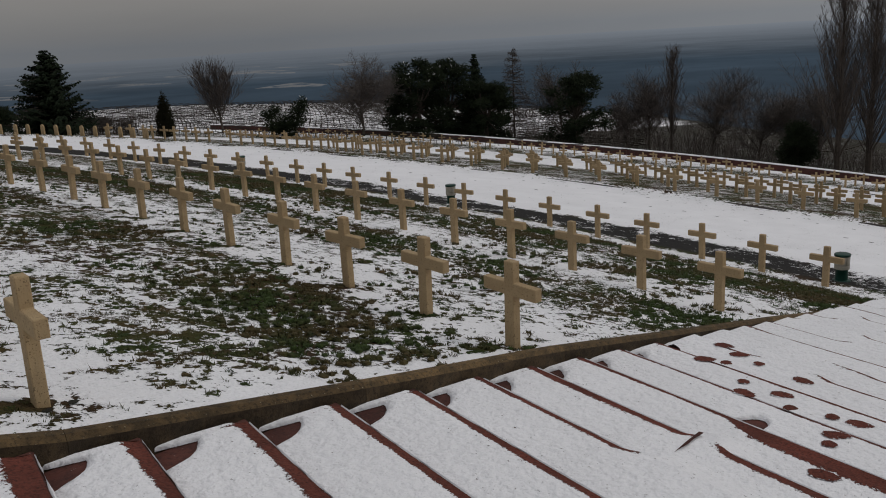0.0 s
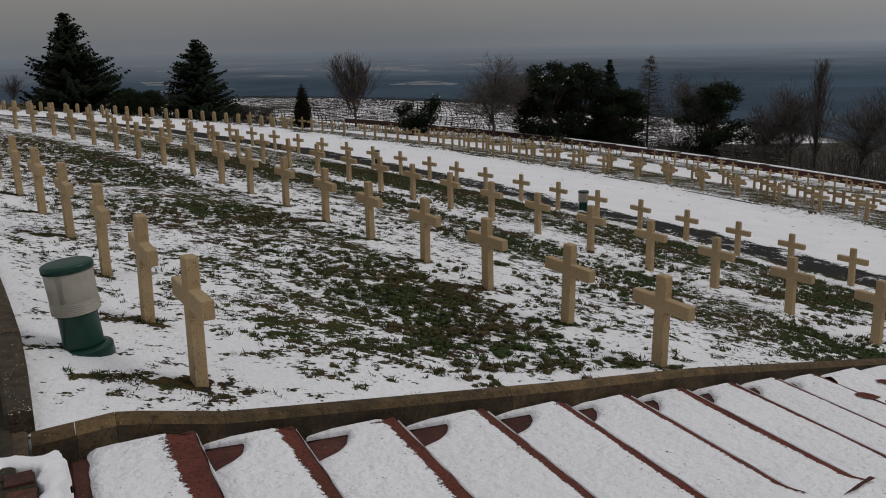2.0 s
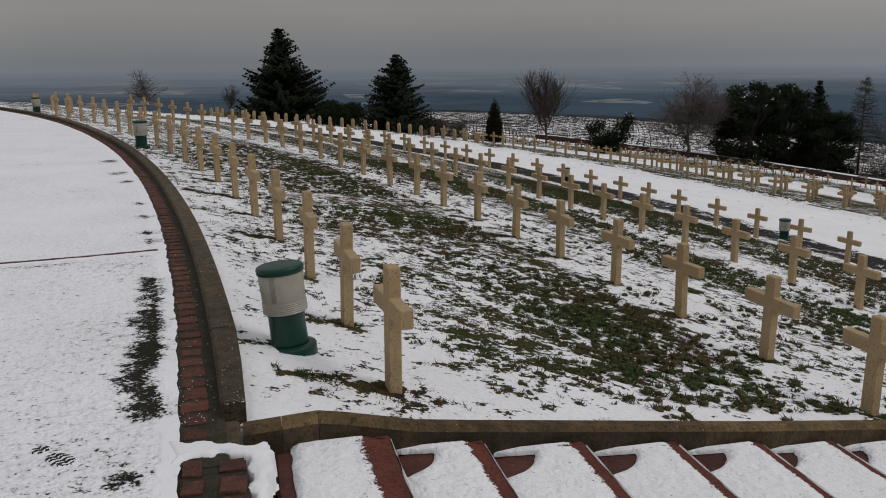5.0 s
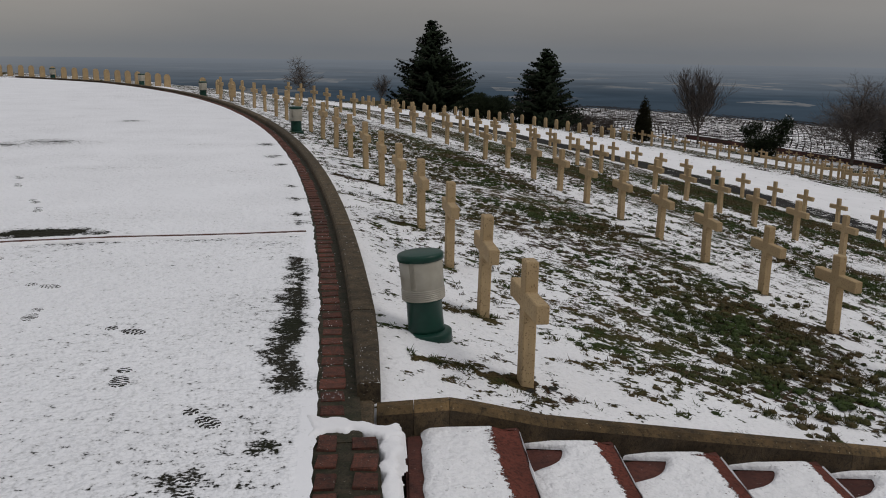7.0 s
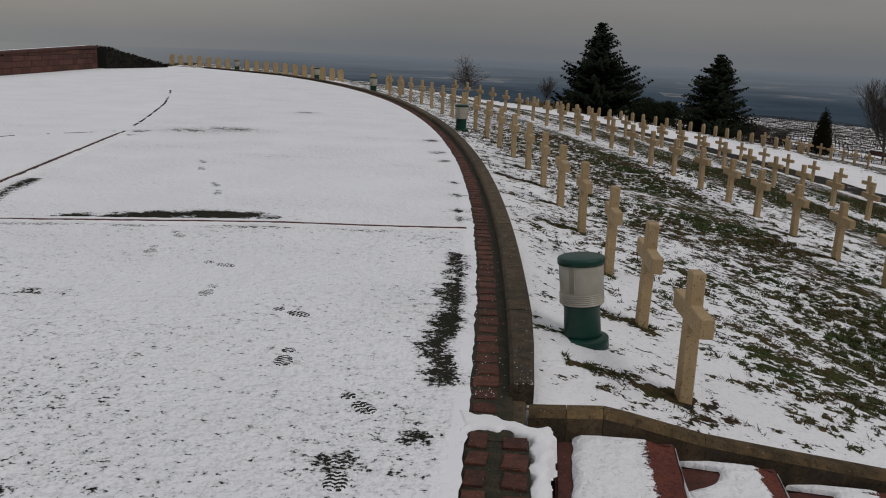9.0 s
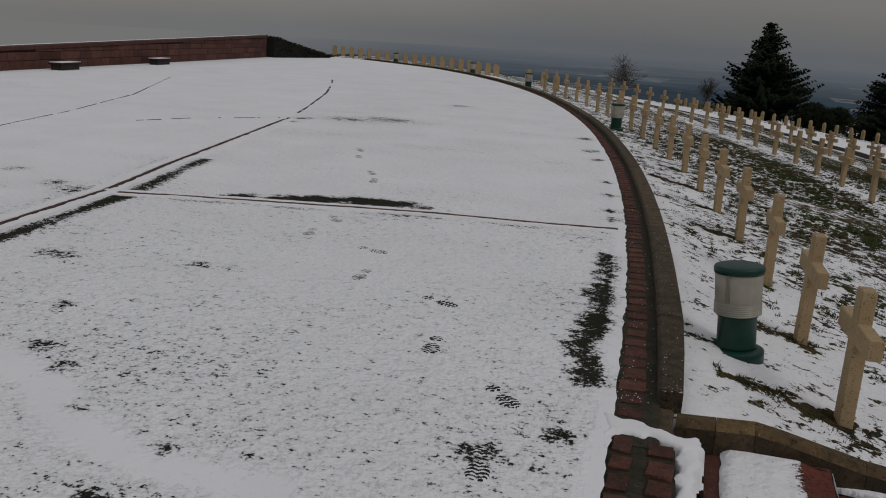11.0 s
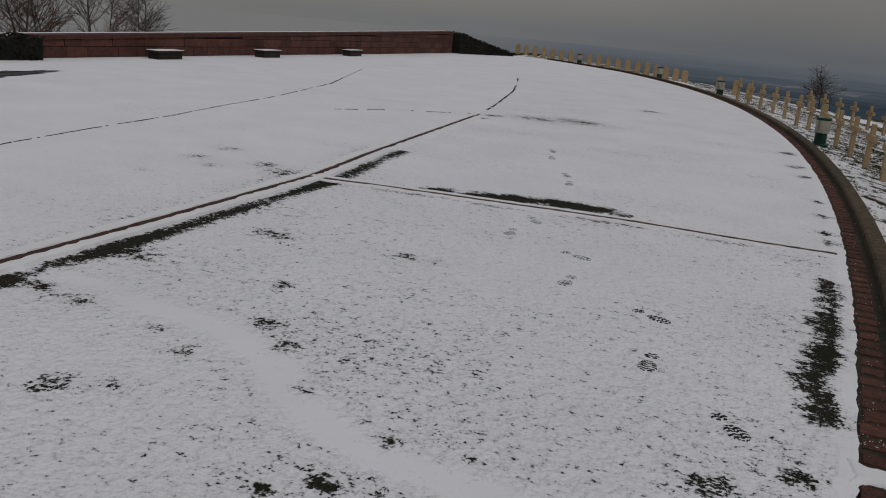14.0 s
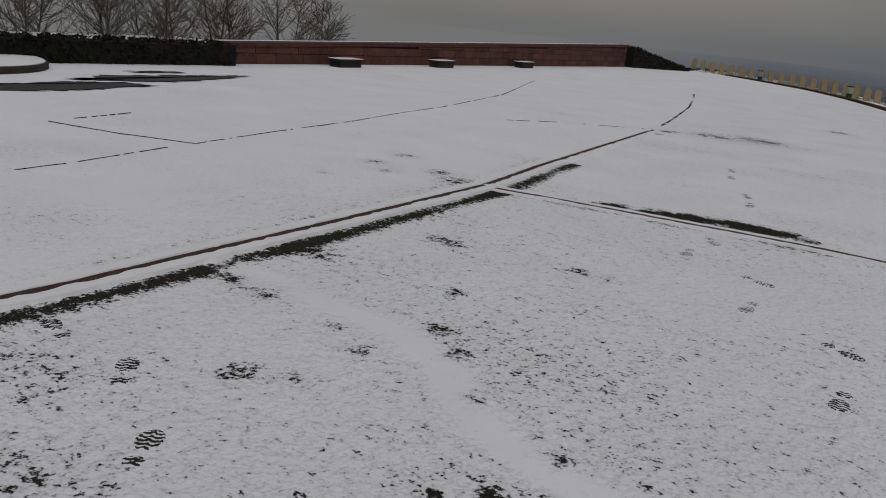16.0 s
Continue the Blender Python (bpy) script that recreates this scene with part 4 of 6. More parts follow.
bm = bmesh.new()
box(bm, -0.491, -0.362, 4.342, 4.626, -0.35, -0.02, 0.015)
part("kerb_stone", bm, M_KERB, side)

# faint trails of boot prints along the snowy lanes between the terraces, past counting
rng = random.Random(6)
tv, tf = [], []
for s0, drift in ((23.3, 0.5), (25.6, 0.3), (46.0, 0.6)):
    t_ = 5.8
    while t_ < 34:
        s_ = s0 + drift * noise.noise((t_ * 0.2, s0, 0)) + rng.uniform(-0.1, 0.1)
        c_ = polar(t_, s_)
        o = len(tv)
        ln_, w_ = rng.uniform(0.05, 0.09), rng.uniform(0.018, 0.032)
        for q in range(8):
            a_ = radians(t_ + 90)
            u_, v_ = ln_ * math.cos(q * math.pi / 4), w_ * math.sin(q * math.pi / 4)
            px_, py_ = c_.x + u_ * math.cos(a_) - v_ * math.sin(a_), c_.y + u_ * math.sin(a_) + v_ * math.cos(a_)
            tv.append((px_, py_, c_.z + 0.062))
        tf.append(tuple(range(o, o + 8)))
        t_ += rng.uniform(0.35, 0.62) if rng.random() > 0.12 else 1.6
trail = raw("boot_prints", tv, tf, M_SOILM, ground, "dark trodden boot prints in the snow lane")
trail["kind"] = "stuff"

# small burrows of bare soil beside the first grave
for bx, by, ba, br in ((0.75, 5.47, 0.06, 1), (0.59, 5.35, 0.05, 2)):
    br_ = random.Random(br)
    bz = land(bx, by) + 0.022
    raw("bare_soil", [(bx + ba * (0.55 + 0.5 * br_.random()) * (0.45 * math.cos(q * 0.524) + 0.5 * math.sin(q * 0.524)), by + ba * (0.5 + 0.5 * br_.random()) * (math.sin(q * 0.524) * 0.6 - 0.7 * math.cos(q * 0.524)), bz) for q in range(12)], [tuple(range(12))], M_SOILM, ground)

# ---- graves ----
def cross_mesh():
    """Cast concrete Latin cross, its foot set in the turf."""
    bm = bmesh.new()
    w, t, top, arm, a0, a1 = 0.062, 0.042, 0.82, 0.345, 0.505, 0.625
    out = [(-w * 1.04, -0.12), (w * 1.04, -0.12), (w, a0), (arm, a0), (arm, a1), (w, a1), (w * 0.97, top), (-w * 0.97, top), (-w, a1), (-arm, a1), (-arm, a0), (-w, a0)]
    front = [bm.verts.new((x, -t, z)) for x, z in out]
    back = [bm.verts.new((x, t, z)) for x, z in out]
    bm.faces.new(front)
    bm.faces.new(back[::-1])
    n = len(out)
    for i in range(n):
        bm.faces.new((front[i], back[i], back[(i + 1) % n], front[(i + 1) % n]))
    bmesh.ops.recalc_face_normals(bm, faces=bm.faces)
    bmesh.ops.bevel(bm, geom=[e for e in bm.edges if e.calc_face_angle(0) > 1], offset=0.007, segments=1, affect="EDGES")
    return bm


def stele_mesh():
    """Upright concrete grave slab with a rounded, slightly pointed head."""
    bm = bmesh.new()
    w, t, h = 0.135, 0.05, 0.46
    out = [(-w, -0.1), (w, -0.1), (w, h)] + [(w * math.cos(radians(a)), h + 0.19 * math.sin(radians(a)) ** 0.85) for a in range(18, 180, 18)] + [(-w, h)]
    front = [bm.verts.new((x, -t, z)) for x, z in out]
    back = [bm.verts.new((x, t, z)) for x, z in out]
    bm.faces.new(front)
    bm.faces.new(back[::-1])
    n = len(out)
    for i in range(n):
        bm.faces.new((front[i], back[i], back[(i + 1) % n], front[(i + 1) % n]))
    bmesh.ops.recalc_face_normals(bm, faces=bm.faces)
    return bm


CROSS_LABEL = "tan cast-concrete grave cross standing in snowy turf"
first_cross = tagged(part("grave_cross", cross_mesh(), M_CROSS), CROSS_LABEL, "grave cross", "rows of grave crosses")
first_stele = tagged(part("grave_stele", stele_mesh(), M_CROSS), "tan round-headed concrete grave slab in the snow", "gravestone", "row of round-headed graves")
ARM_TURN = -1.0
used = {"cross": False, "stele": False}


def grave(kind, th, s, rng, turn=0.0):
    p = polar(th, s)
    m = pose(p.x, p.y, p.z, rng.uniform(-1.2, 1.2), rng.uniform(-1.2, 1.2), th + ARM_TURN + 90 + turn + rng.uniform(-2, 2))
    src = first_cross if kind == "cross" else first_stele
    if used[kind]:
        return copy_thing(src, m)
    used[kind] = True
    src.matrix_basis = m
    return src


rng = random.Random(5)
for s, first, dt, t1 in ROW_LIST:
    angles = list(first)
    while angles[-1] + dt < t1:
        angles.append(angles[-1] + dt)
    for t in angles:
        grave("cross", t, s + rng.uniform(-0.015, 0.015), rng)
for k in range(5):
    t = 6.4 + 0.11 * k
    while t < (30.7 if k < 2 else 26):
        if not (k == 0 and rng.random() < 0.05):
            grave("cross", t + rng.uniform(-0.03, 0.03), 28.3 + 3.0 * k + rng.uniform(-0.08, 0.08), rng)
        t += 0.86
# the plaza's row goes on with slabs that face along the kerb
for t, s in ((26.5, 2.4), (27.4, 2.3), (28.4, 2.1)):
    grave("stele", t, s, rng, -90)
t = 29.3
while t < 42.8:
    grave("stele", t, 0.98, rng, -90)
    t += 0.87 if t < 32.7 else 0.69
t = 29.0
while t < 42:
    grave("stele", t, 28.4 + rng.uniform(-0.08, 0.08), rng)
    t += 0.52
# the far terrace's crosses, too many to count, in one mesh
far_me = first_cross.data
verts0 = [v.co.copy() for v in far_me.vertices]
faces0 = [tuple(p.vertices) for p in far_me.polygons]
vv, ff = [], []
frng = random.Random(17)
for k in range(3):
    t = 7.2 + 0.1 * k
    while t < 36:
        t += 0.80 if frng.random() > 0.06 else 2.4
        p = polar(t, 60.0 + 2.8 * k + frng.uniform(-0.08, 0.08))
        m = pose(p.x, p.y, p.z, 0, 0, t + ARM_TURN + 90)
        o = len(vv)
        vv += [tuple(m @ c) for c in verts0]
        ff += [tuple(i + o for i in f) for f in faces0]
tagged(raw("far_grave_crosses", vv, ff, M_CROSS), "rows of tan concrete crosses on the lowest terrace", "grave crosses", kind="stuff")

# ---- bollard lamps ----
def bollard(m):
    e = empty("bollard_lamp", m, "dark green bollard lamp with a ribbed frosted glass drum", "bollard lamp", "bollard lamps")
    bm = bmesh.new()
    lathe(bm, [(0.208, -0.06), (0.208, 0.018), (0.200, 0.028), (0.160, 0.036)])
    part("base_plate", bm, M_GREEN, e)
    bm = bmesh.new()
    lathe(bm, [(0.156, 0.030), (0.147, 0.06), (0.143, 0.268), (0.156, 0.276), (0.156, 0.290)])
    part("body", bm, M_GREEN, e)
    bm = bmesh.new()
    prof = []
    z = 0.290
    for i in range(6):
        prof += [(0.168, z), (0.1765, z + 0.005), (0.1765, z + 0.009), (0.168, z + 0.014)]
        z += 0.015
    prof += [(0.172, z + 0.004), (0.177, 0.60), (0.174, 0.605)]
    lathe(bm, prof, 40)
    drum = part("glass_drum", bm, M_LENS, e, "ribbed frosted glass drum")
    for i in range(5):
        bm = bmesh.new()
        a = radians(238 + 3.2 * i)
        c, s_ = math.cos(a), math.sin(a)
        vs = [bm.verts.new((r * c - w * s_, r * s_ + w * c, zz)) for zz in (0.39, 0.60) for r, w in ((0.172, -0.003), (0.181, 0.0), (0.172, 0.003))]
        bm.faces.new((vs[0], vs[1], vs[4], vs[3]))
        bm.faces.new((vs[1], vs[2], vs[5], vs[4]))
        part("rib", bm, M_LENS, drum)
    bm = bmesh.new()
    lathe(bm, [(0.186, 0.596), (0.188, 0.632), (0.182, 0.645), (0.165, 0.652), (0.0001, 0.656)], 36)
    part("cap", bm, M_GREEN, e)
    return e


lamp = bollard(Matrix.Translation(polar(LAMP_TH, 0.43)))
lamp.scale = (0.86, 0.86, 0.90)
lamp.rotation_euler = (radians(-1.5), radians(-5.0), 0)
for t in (15.11, 24.80, 30.71, 37.07):
    copy_thing(lamp, Matrix.Translation(polar(t, 0.52)))
for t in (6.47, 13.10, 18.91):
    copy_thing(lamp, Matrix.Translation(polar(t, 17.2)))

# ---- terrace edgings and the low boundary wall ----
def terrace_wall(name, s, th0, th1, up, thick, material, label, category, cap=None, step=0.8):
    n = int((th1 - th0) / step)
    verts, faces = [], []
    for i in range(n + 1):
        t = th0 + (th1 - th0) * i / n
        z = height(t, s - 0.3)
        for ds_, dz in ((0, -0.8), (0, up), (thick, up), (thick, -0.8)):
            verts.append(tuple(polar(t, s + ds_, z + dz)))
    for i in range(n):
        for c in range(4):
            faces.append((i * 4 + c, (i + 1) * 4 + c, (i + 1) * 4 + (c + 1) % 4, i * 4 + (c + 1) % 4))
    faces += [(3, 2, 1, 0), tuple(n * 4 + c for c in range(4))]
    ob = tagged(raw(name, verts, faces, material), label, category, kind="structure")
    if cap:
        verts, faces = [], []
        for i in range(n + 1):
            t = th0 + (th1 - th0) * i / n
            z = height(t, s - 0.3) + up
            for ds_, dz in ((-0.03, 0.003), (-0.02, 0.06), (thick * 0.5, 0.08), (thick + 0.02, 0.06), (thick + 0.03, 0.003)):
                verts.append(tuple(polar(t, s + ds_, z + dz)))
        for i in range(n):
            for c in range(5):
                faces.append((i * 5 + c, (i + 1) * 5 + c, (i + 1) * 5 + (c + 1) % 5, i * 5 + (c + 1) % 5))
        raw("snow_cap", verts, faces, cap, ob, "white snow along the wall top")
    return ob


terrace_wall("terrace_edge_1", 27.1, 4.5, 40, 0.07, 0.2, M_EDGE, "low dark stone edging of the second terrace", "edging")
terrace_wall("terrace_edge_2", 58.8, 4.5, 38, 0.10, 0.2, M_EDGE, "low dark stone edging of the lowest terrace", "edging")
terrace_wall("boundary_wall", 71.0, 3, 40, 0.62, 0.4, M_LOWWALL, "low dark red stone boundary wall capped with snow", "wall", M_SNOW)

# ---- the wall, benches and hedges west of the plaza ----
west = tagged(empty("wall_west", Matrix(), "", "wall"), "low wall of red sandstone blocks closing the plaza", "wall", kind="structure")
wdir = (WALL_B - WALL_A)
wlen = wdir.length
wdir.normalize()
wturn = math.atan2(wdir.y, wdir.x)
wm = Matrix.Translation(WALL_A) @ Matrix.Rotation(wturn, 4, "Z")


def wall_top(u):
    return 0.52 + (1.13 - 0.52) * u / wlen


bm = bmesh.new()
vs = [bm.verts.new(c) for c in ((0, 0.03, -0.3), (wlen, 0.03, -0.3), (wlen, 0.03, wall_top(wlen) - 0.1), (0, 0.03, wall_top(0) - 0.1), (0, 0.5, -0.3), (wlen, 0.5, -0.3), (wlen, 0.5, wall_top(wlen) - 0.1), (0, 0.5, wall_top(0) - 0.1))]
for f in ((0, 1, 2, 3), (5, 4, 7, 6), (4, 0, 3, 7), (1, 5, 6, 2), (3, 2, 6, 7)):
    bm.faces.new([vs[k] for k in f])
core = part("wall_core", bm, M_MORTAR, west)
core.matrix_basis = wm
bm = bmesh.new()
vs = [bm.verts.new((u, v, wall_top(u) + z)) for u in (-0.05, wlen + 0.05) for v in (-0.06, 0.56) for z in (-0.1, 0.0)]
for f in ((0, 1, 3, 2), (4, 6, 7, 5), (0, 4, 5, 1), (2, 3, 7, 6), (0, 2, 6, 4), (1, 5, 7, 3)):
    bm.faces.new([vs[k] for k in f])
cop = part("coping", bm, M_WALL, west)
cop.matrix_basis = wm
bm = bmesh.new()
box(bm, 0.0, 1.0, 0.34, 0.52, 0.004, 0.010, 0.002)
for vtx in bm.verts:
    vtx.co.z += wall_top(vtx.co.x * wlen)
    vtx.co.x *= wlen
cap = part("snow_cap", bm, M_SNOW, west, "thin white snow along the coping")
cap.matrix_basis = wm
brng = random.Random(11)
shapes = {}
u = 0.0
courses = [(0.0, 0.27), (0.27, 0.25), (0.52, 0.22), (0.74, 0.2), (0.94, 0.18)]
for z0, h in courses:
    u = -brng.uniform(0, 0.4)
    while u < wlen:
        ln = brng.choice((0.55, 0.7, 0.9, 1.15))
        a, b = max(0, u), min(wlen, u + ln)
        tp = wall_top((a + b) / 2) - 0.1
        if b - a > 0.12 and tp - z0 > 0.07:
            hh = min(h, tp - z0)
            key = (round(b - a, 2), round(hh, 2))
            if key not in shapes:
                q = bmesh.new()
                box(q, 0.006, key[0] - 0.006, -0.012, 0.03, 0.006, key[1] - 0.006, 0.006)
                me = bpy.data.meshes.new("block")
                q.to_mesh(me)
                q.free()
                me.materials.append(M_WALL)
                shapes[key] = me
            ob = new("block", shapes[key])
            ob.parent = west
            ob.matrix_basis = wm @ Matrix.Translation((a, brng.uniform(-0.008, 0.006), z0))
        u += ln


def bench(m):
    e = empty("bench", m, "low dark stone bench with snow on its seat", "bench", "benches by the wall")
    bm = bmesh.new()
    box(bm, -0.52, 0.52, -0.17, 0.17, -0.02, 0.17, 0.01)
    part("plinth", bm, M_EDGE, e)
    bm = bmesh.new()
    box(bm, -0.58, 0.58, -0.22, 0.22, 0.17, 0.225, 0.01)
    seat = part("seat", bm, M_EDGE, e)
    bm = bmesh.new()
    box(bm, -0.565, 0.565, -0.20, 0.20, 0.227, 0.243, 0.006)
    part("seat_snow", bm, M_SNOW, seat, "white snow on the seat")
    return e


BENCH_Y = (17.96, 23.26, 29.67)


def by_wall(y, off):
    u = (y - WALL_A.y) / wdir.y
    p = WALL_A + wdir * u
    return Matrix.Translation((p.x + off, p.y, 0.0)) @ Matrix.Rotation(wturn, 4, "Z")


b1 = bench(by_wall(BENCH_Y[0], 0.56))
copy_thing(b1, by_wall(BENCH_Y[1], 0.56))
copy_thing(b1, by_wall(BENCH_Y[2], 0.56))


def leaf_cloud(rng, count, place, size, flat=0.5):
    """Many small leaf blades: place(rng) gives each its spot."""
    verts, faces = [], []
    for _ in range(count):
        c = Vector(place(rng))
        a = Vector((rng.gauss(0, 1), rng.gauss(0, 1), rng.gauss(0, flat))).normalized()
        b = a.cross(Vector((rng.gauss(0, 1), rng.gauss(0, 1), rng.gauss(0, 1)))).normalized()
        k = size * rng.uniform(0.6, 1.4)
        o = len(verts)
        verts += [tuple(c - a * k), tuple(c + b * k * 0.45), tuple(c + a * k), tuple(c - b * k * 0.45)]
        faces.append((o, o + 1, o + 2, o + 3))
    return verts, faces


def hedge(p0, p1, h0, h1, width, seed, label):
    """A clipped hedge: a dark inner body and a coat of leaves and twigs."""
    rng = random.Random(seed)
    p0, p1 = Vector(p0), Vector(p1)
    d = (p1 - p0)
    ln = d.length
    d.normalize()
    nrm = Vector((-d.y, d.x, 0))
    e = empty("hedge", Matrix.Translation(p0), label, "hedge")
    n = int(ln / 0.4)
    verts, faces = [], []
    for i in range(n + 1):
        t = i / n
        h = (h0 + (h1 - h0) * t) - 0.06 + 0.03 * noise.noise((i * 0.7, seed, 0))
        c = d * ln * t
        for w, z in ((-0.46, -0.3), (-0.44, h), (0.44, h), (0.46, -0.3)):
            verts.append(tuple(c + nrm * width * w + Vector((0, 0, z))))
    for i in range(n):
        for c in range(3):
            faces.append((i * 4 + c, i * 4 + c + 1, (i + 1) * 4 + c + 1, (i + 1) * 4 + c))
    faces += [(0, 3, 2, 1), (n * 4, n * 4 + 1, n * 4 + 2, n * 4 + 3)]
    raw("inner_growth", verts, faces, M_HEDGE, e)

    def place(r):
        t = r.random()
        h = h0 + (h1 - h0) * t + 0.03 * noise.noise((t * n * 0.7, seed, 0))
        if r.random() < 0.35:
            return d * ln * t + nrm * width * r.uniform(-0.5, 0.5) + Vector((0, 0, h - 0.03 + r.gauss(0, 0.025)))
        return d * ln * t + nrm * width * r.choice((-0.5, 0.5)) * r.uniform(0.92, 1.08) + Vector((0, 0, r.uniform(0, h)))

    v, f = leaf_cloud(rng, int(ln * 260), place, 0.07)
    raw("leaves", v, f, M_HEDGE, e)
    return e


hedge((-17.3, 1.0, 0), (-18.75, 13.7, 0), 0.50, 0.52, 0.8, 1, "dark clipped hedge beside the sandstone wall")
hedge((-23.75, 43.5, 0), (-22.88, 48.76, -0.12), 1.12, 0.30, 0.8, 2, "dark hedge sloping down from the wall's end")

# round planted bed near the hedge
bed = empty("round_bed", Matrix.Translation((-17.9, 6.5, 0)), "round stone-edged bed filled with snow", "planter")
bm = bmesh.new()
lathe(bm, [(2.12, -0.1), (2.12, 0.10), (2.09, 0.12), (1.86, 0.12), (1.82, 0.09)], 64)
part("rim", bm, M_MORTAR, bed)
bm = bmesh.new()
lathe(bm, [(2.07, 0.122), (2.03, 0.140), (1.6, 0.155), (0.001, 0.165)], 64)
part("snow_fill", bm, M_SNOW, bed, "smooth white snow")

# ---- trees ----
def tube(verts, faces, p, q, r0, r1, n):
    d = (q - p)
    if d.length < 1e-6:
        return
    d.normalize()
    u = d.orthogonal().normalized()
    w = d.cross(u)
    o = len(verts)
    for c, r in ((p, r0), (q, r1)):
        for i in range(n):
            a = 2 * math.pi * i / n
            verts.append(tuple(c + (u * math.cos(a) + w * math.sin(a)) * r))
    for i in range(n):
        faces.append((o + i, o + (i + 1) % n, o + n + (i + 1) % n, o + n + i))


def bare_tree(m, h, seed, label, up=0.35, spread=0.62, trunk_part=0.1, twig=M_TWIG, stems=1, levels=4, name="bare_tree", kids=(4, 5), thick=0.018):
    """A leafless broadleaved tree: trunk and limbs that fork into fine twigs."""
    rng = random.Random(seed)
    e = empty(name, m, label, "tree", "bare trees")
    wood, fine = ([], []), ([], [])

    def grow(p, d, ln, r, lev):
        steps = 4 if lev < 2 else 3
        for i in range(steps):
            d2 = (d + Vector((rng.gauss(0, 1), rng.gauss(0, 1), rng.gauss(0, 0.6))) * 0.13 + Vector((0, 0, up * 0.07))).normalized()
            q = p + d2 * ln / steps
            r2 = r * (0.87 if lev else 0.9)
            v, f = wood if lev < 2 else fine
            tube(v, f, p, q, r, r2, 6 if lev == 0 else (4 if lev < 3 else 3))
            if lev < levels and (lev > 0 or i >= steps * trunk_part):
                for _ in range(rng.randint(1, 2) if lev else rng.randint(3, 4)):
                    side = Vector((rng.gauss(0, 1), rng.gauss(0, 1), rng.gauss(0, 0.5))).normalized()
                    dd = (d2 * (1 - spread) + side * spread + Vector((0, 0, up * 0.25))).normalized()
                    grow(p.lerp(q, rng.random()), dd, ln * rng.uniform(0.55, 0.85) * (1.0 if lev else 1.1 - 0.12 * i), max(r2 * 0.55, 0.011), lev + 1)
            p, d, r = q, d2, r2
        if lev < levels:
            for _ in range(2):
                side = Vector((rng.gauss(0, 1), rng.gauss(0, 1), rng.gauss(0, 0.5))).normalized()
                grow(p, (d * (1 - spread * 0.7) + side * spread * 0.7).normalized(), ln * 0.6, max(r * 0.7, 0.011), lev + 1)

    for k in range(stems):
        d = Vector((rng.gauss(0, 0.12), rng.gauss(0, 0.12), 1)).normalized() if stems == 1 else Vector((rng.gauss(0, 0.3), rng.gauss(0, 0.3), 1)).normalized()
        grow(Vector((rng.gauss(0, 0.15) * (stems > 1), rng.gauss(0, 0.15) * (stems > 1), -0.3)), d, h * 0.50, h * thick, 0)
    raw("trunk", *wood, M_BARK, e)
    raw("crown", *fine, twig, e)
    return e


def conifer(m, h, r, seed, label, droop=0.06, name="spruce_tree", mat=M_NEEDLE, gaps=0.05, bottom=0.03, power=0.85, dens=1.0):
    """A spruce: a straight trunk with whorls of drooping, needled branches of uneven reach."""
    rng = random.Random(seed)
    e = empty(name, m, label, "tree", "conifers")
    v, f = [], []
    tube(v, f, Vector((0, 0, -0.5)), Vector((0, 0, h * 0.97)), h * 0.02, 0.01, 7)
    nv, nf = [], []
    z = h * bottom
    while z < h * 0.985:
        k = 1 - z / h
        reach = r * k ** power
        for _ in range(int((10 + 9 * k) * dens)):
            if rng.random() < gaps:
                continue
            a = rng.uniform(0, 2 * math.pi)
            lobe = 1 + 0.75 * noise.noise((math.cos(a) * 1.6, math.sin(a) * 1.6, z * 0.62 + seed * 7.3))
            ln = reach * lobe * rng.uniform(0.72, 1.06) + 0.08
            out = Vector((math.cos(a), math.sin(a), 0))
            n = max(3, int(ln / 0.17))
            z2 = z + h * rng.uniform(-0.028, 0.028) * k ** 0.5
            p = Vector((0, 0, z2))
            tip = out * ln + Vector((0, 0, z2 - droop * ln + 0.28 * ln * rng.uniform(0.2, 0.9)))
            tube(v, f, p, tip, 0.03 * k + 0.008, 0.004, 3)
            side = Vector((-out.y, out.x, 0))
            for i in range(n):
                t = (i + rng.random()) / n
                c = p.lerp(tip, t)
                sag = -0.10 * ln * math.sin(math.pi * t)
                c.z += sag
                w = (0.17 + 0.32 * ln * (1 - t) * 0.5) * rng.uniform(0.7, 1.3)
                for sgn in (-1, 1):
                    b = c + side * sgn * w * rng.uniform(0.6, 1.1) + out * w * 0.5 + Vector((0, 0, -0.35 * w * rng.uniform(0.4, 1.6)))
                    q = side.cross(out) * 0.07 * rng.uniform(0.5, 1.6) + out * 0.09 * rng.uniform(0.7, 1.5)
                    o = len(nv)
                    nv += [tuple(c - q), tuple(c + q), tuple(b + q * 0.3), tuple(b - q * 0.4)]
                    nf.append((o, o + 1, o + 2, o + 3))
                o = len(nv)
                dn = Vector((rng.gauss(0, 0.06), rng.gauss(0, 0.06), -w * 0.9))
                nv += [tuple(c + out * 0.11 + side * 0.05), tuple(c - out * 0.11 - side * 0.05), tuple(c + dn + out * 0.02)]
                nf.append((o, o + 1, o + 2))
        z += h * 0.021 + 0.05
    raw("trunk", v, f, M_BARK, e)
    raw("crown", nv, nf, mat, e)
    return e


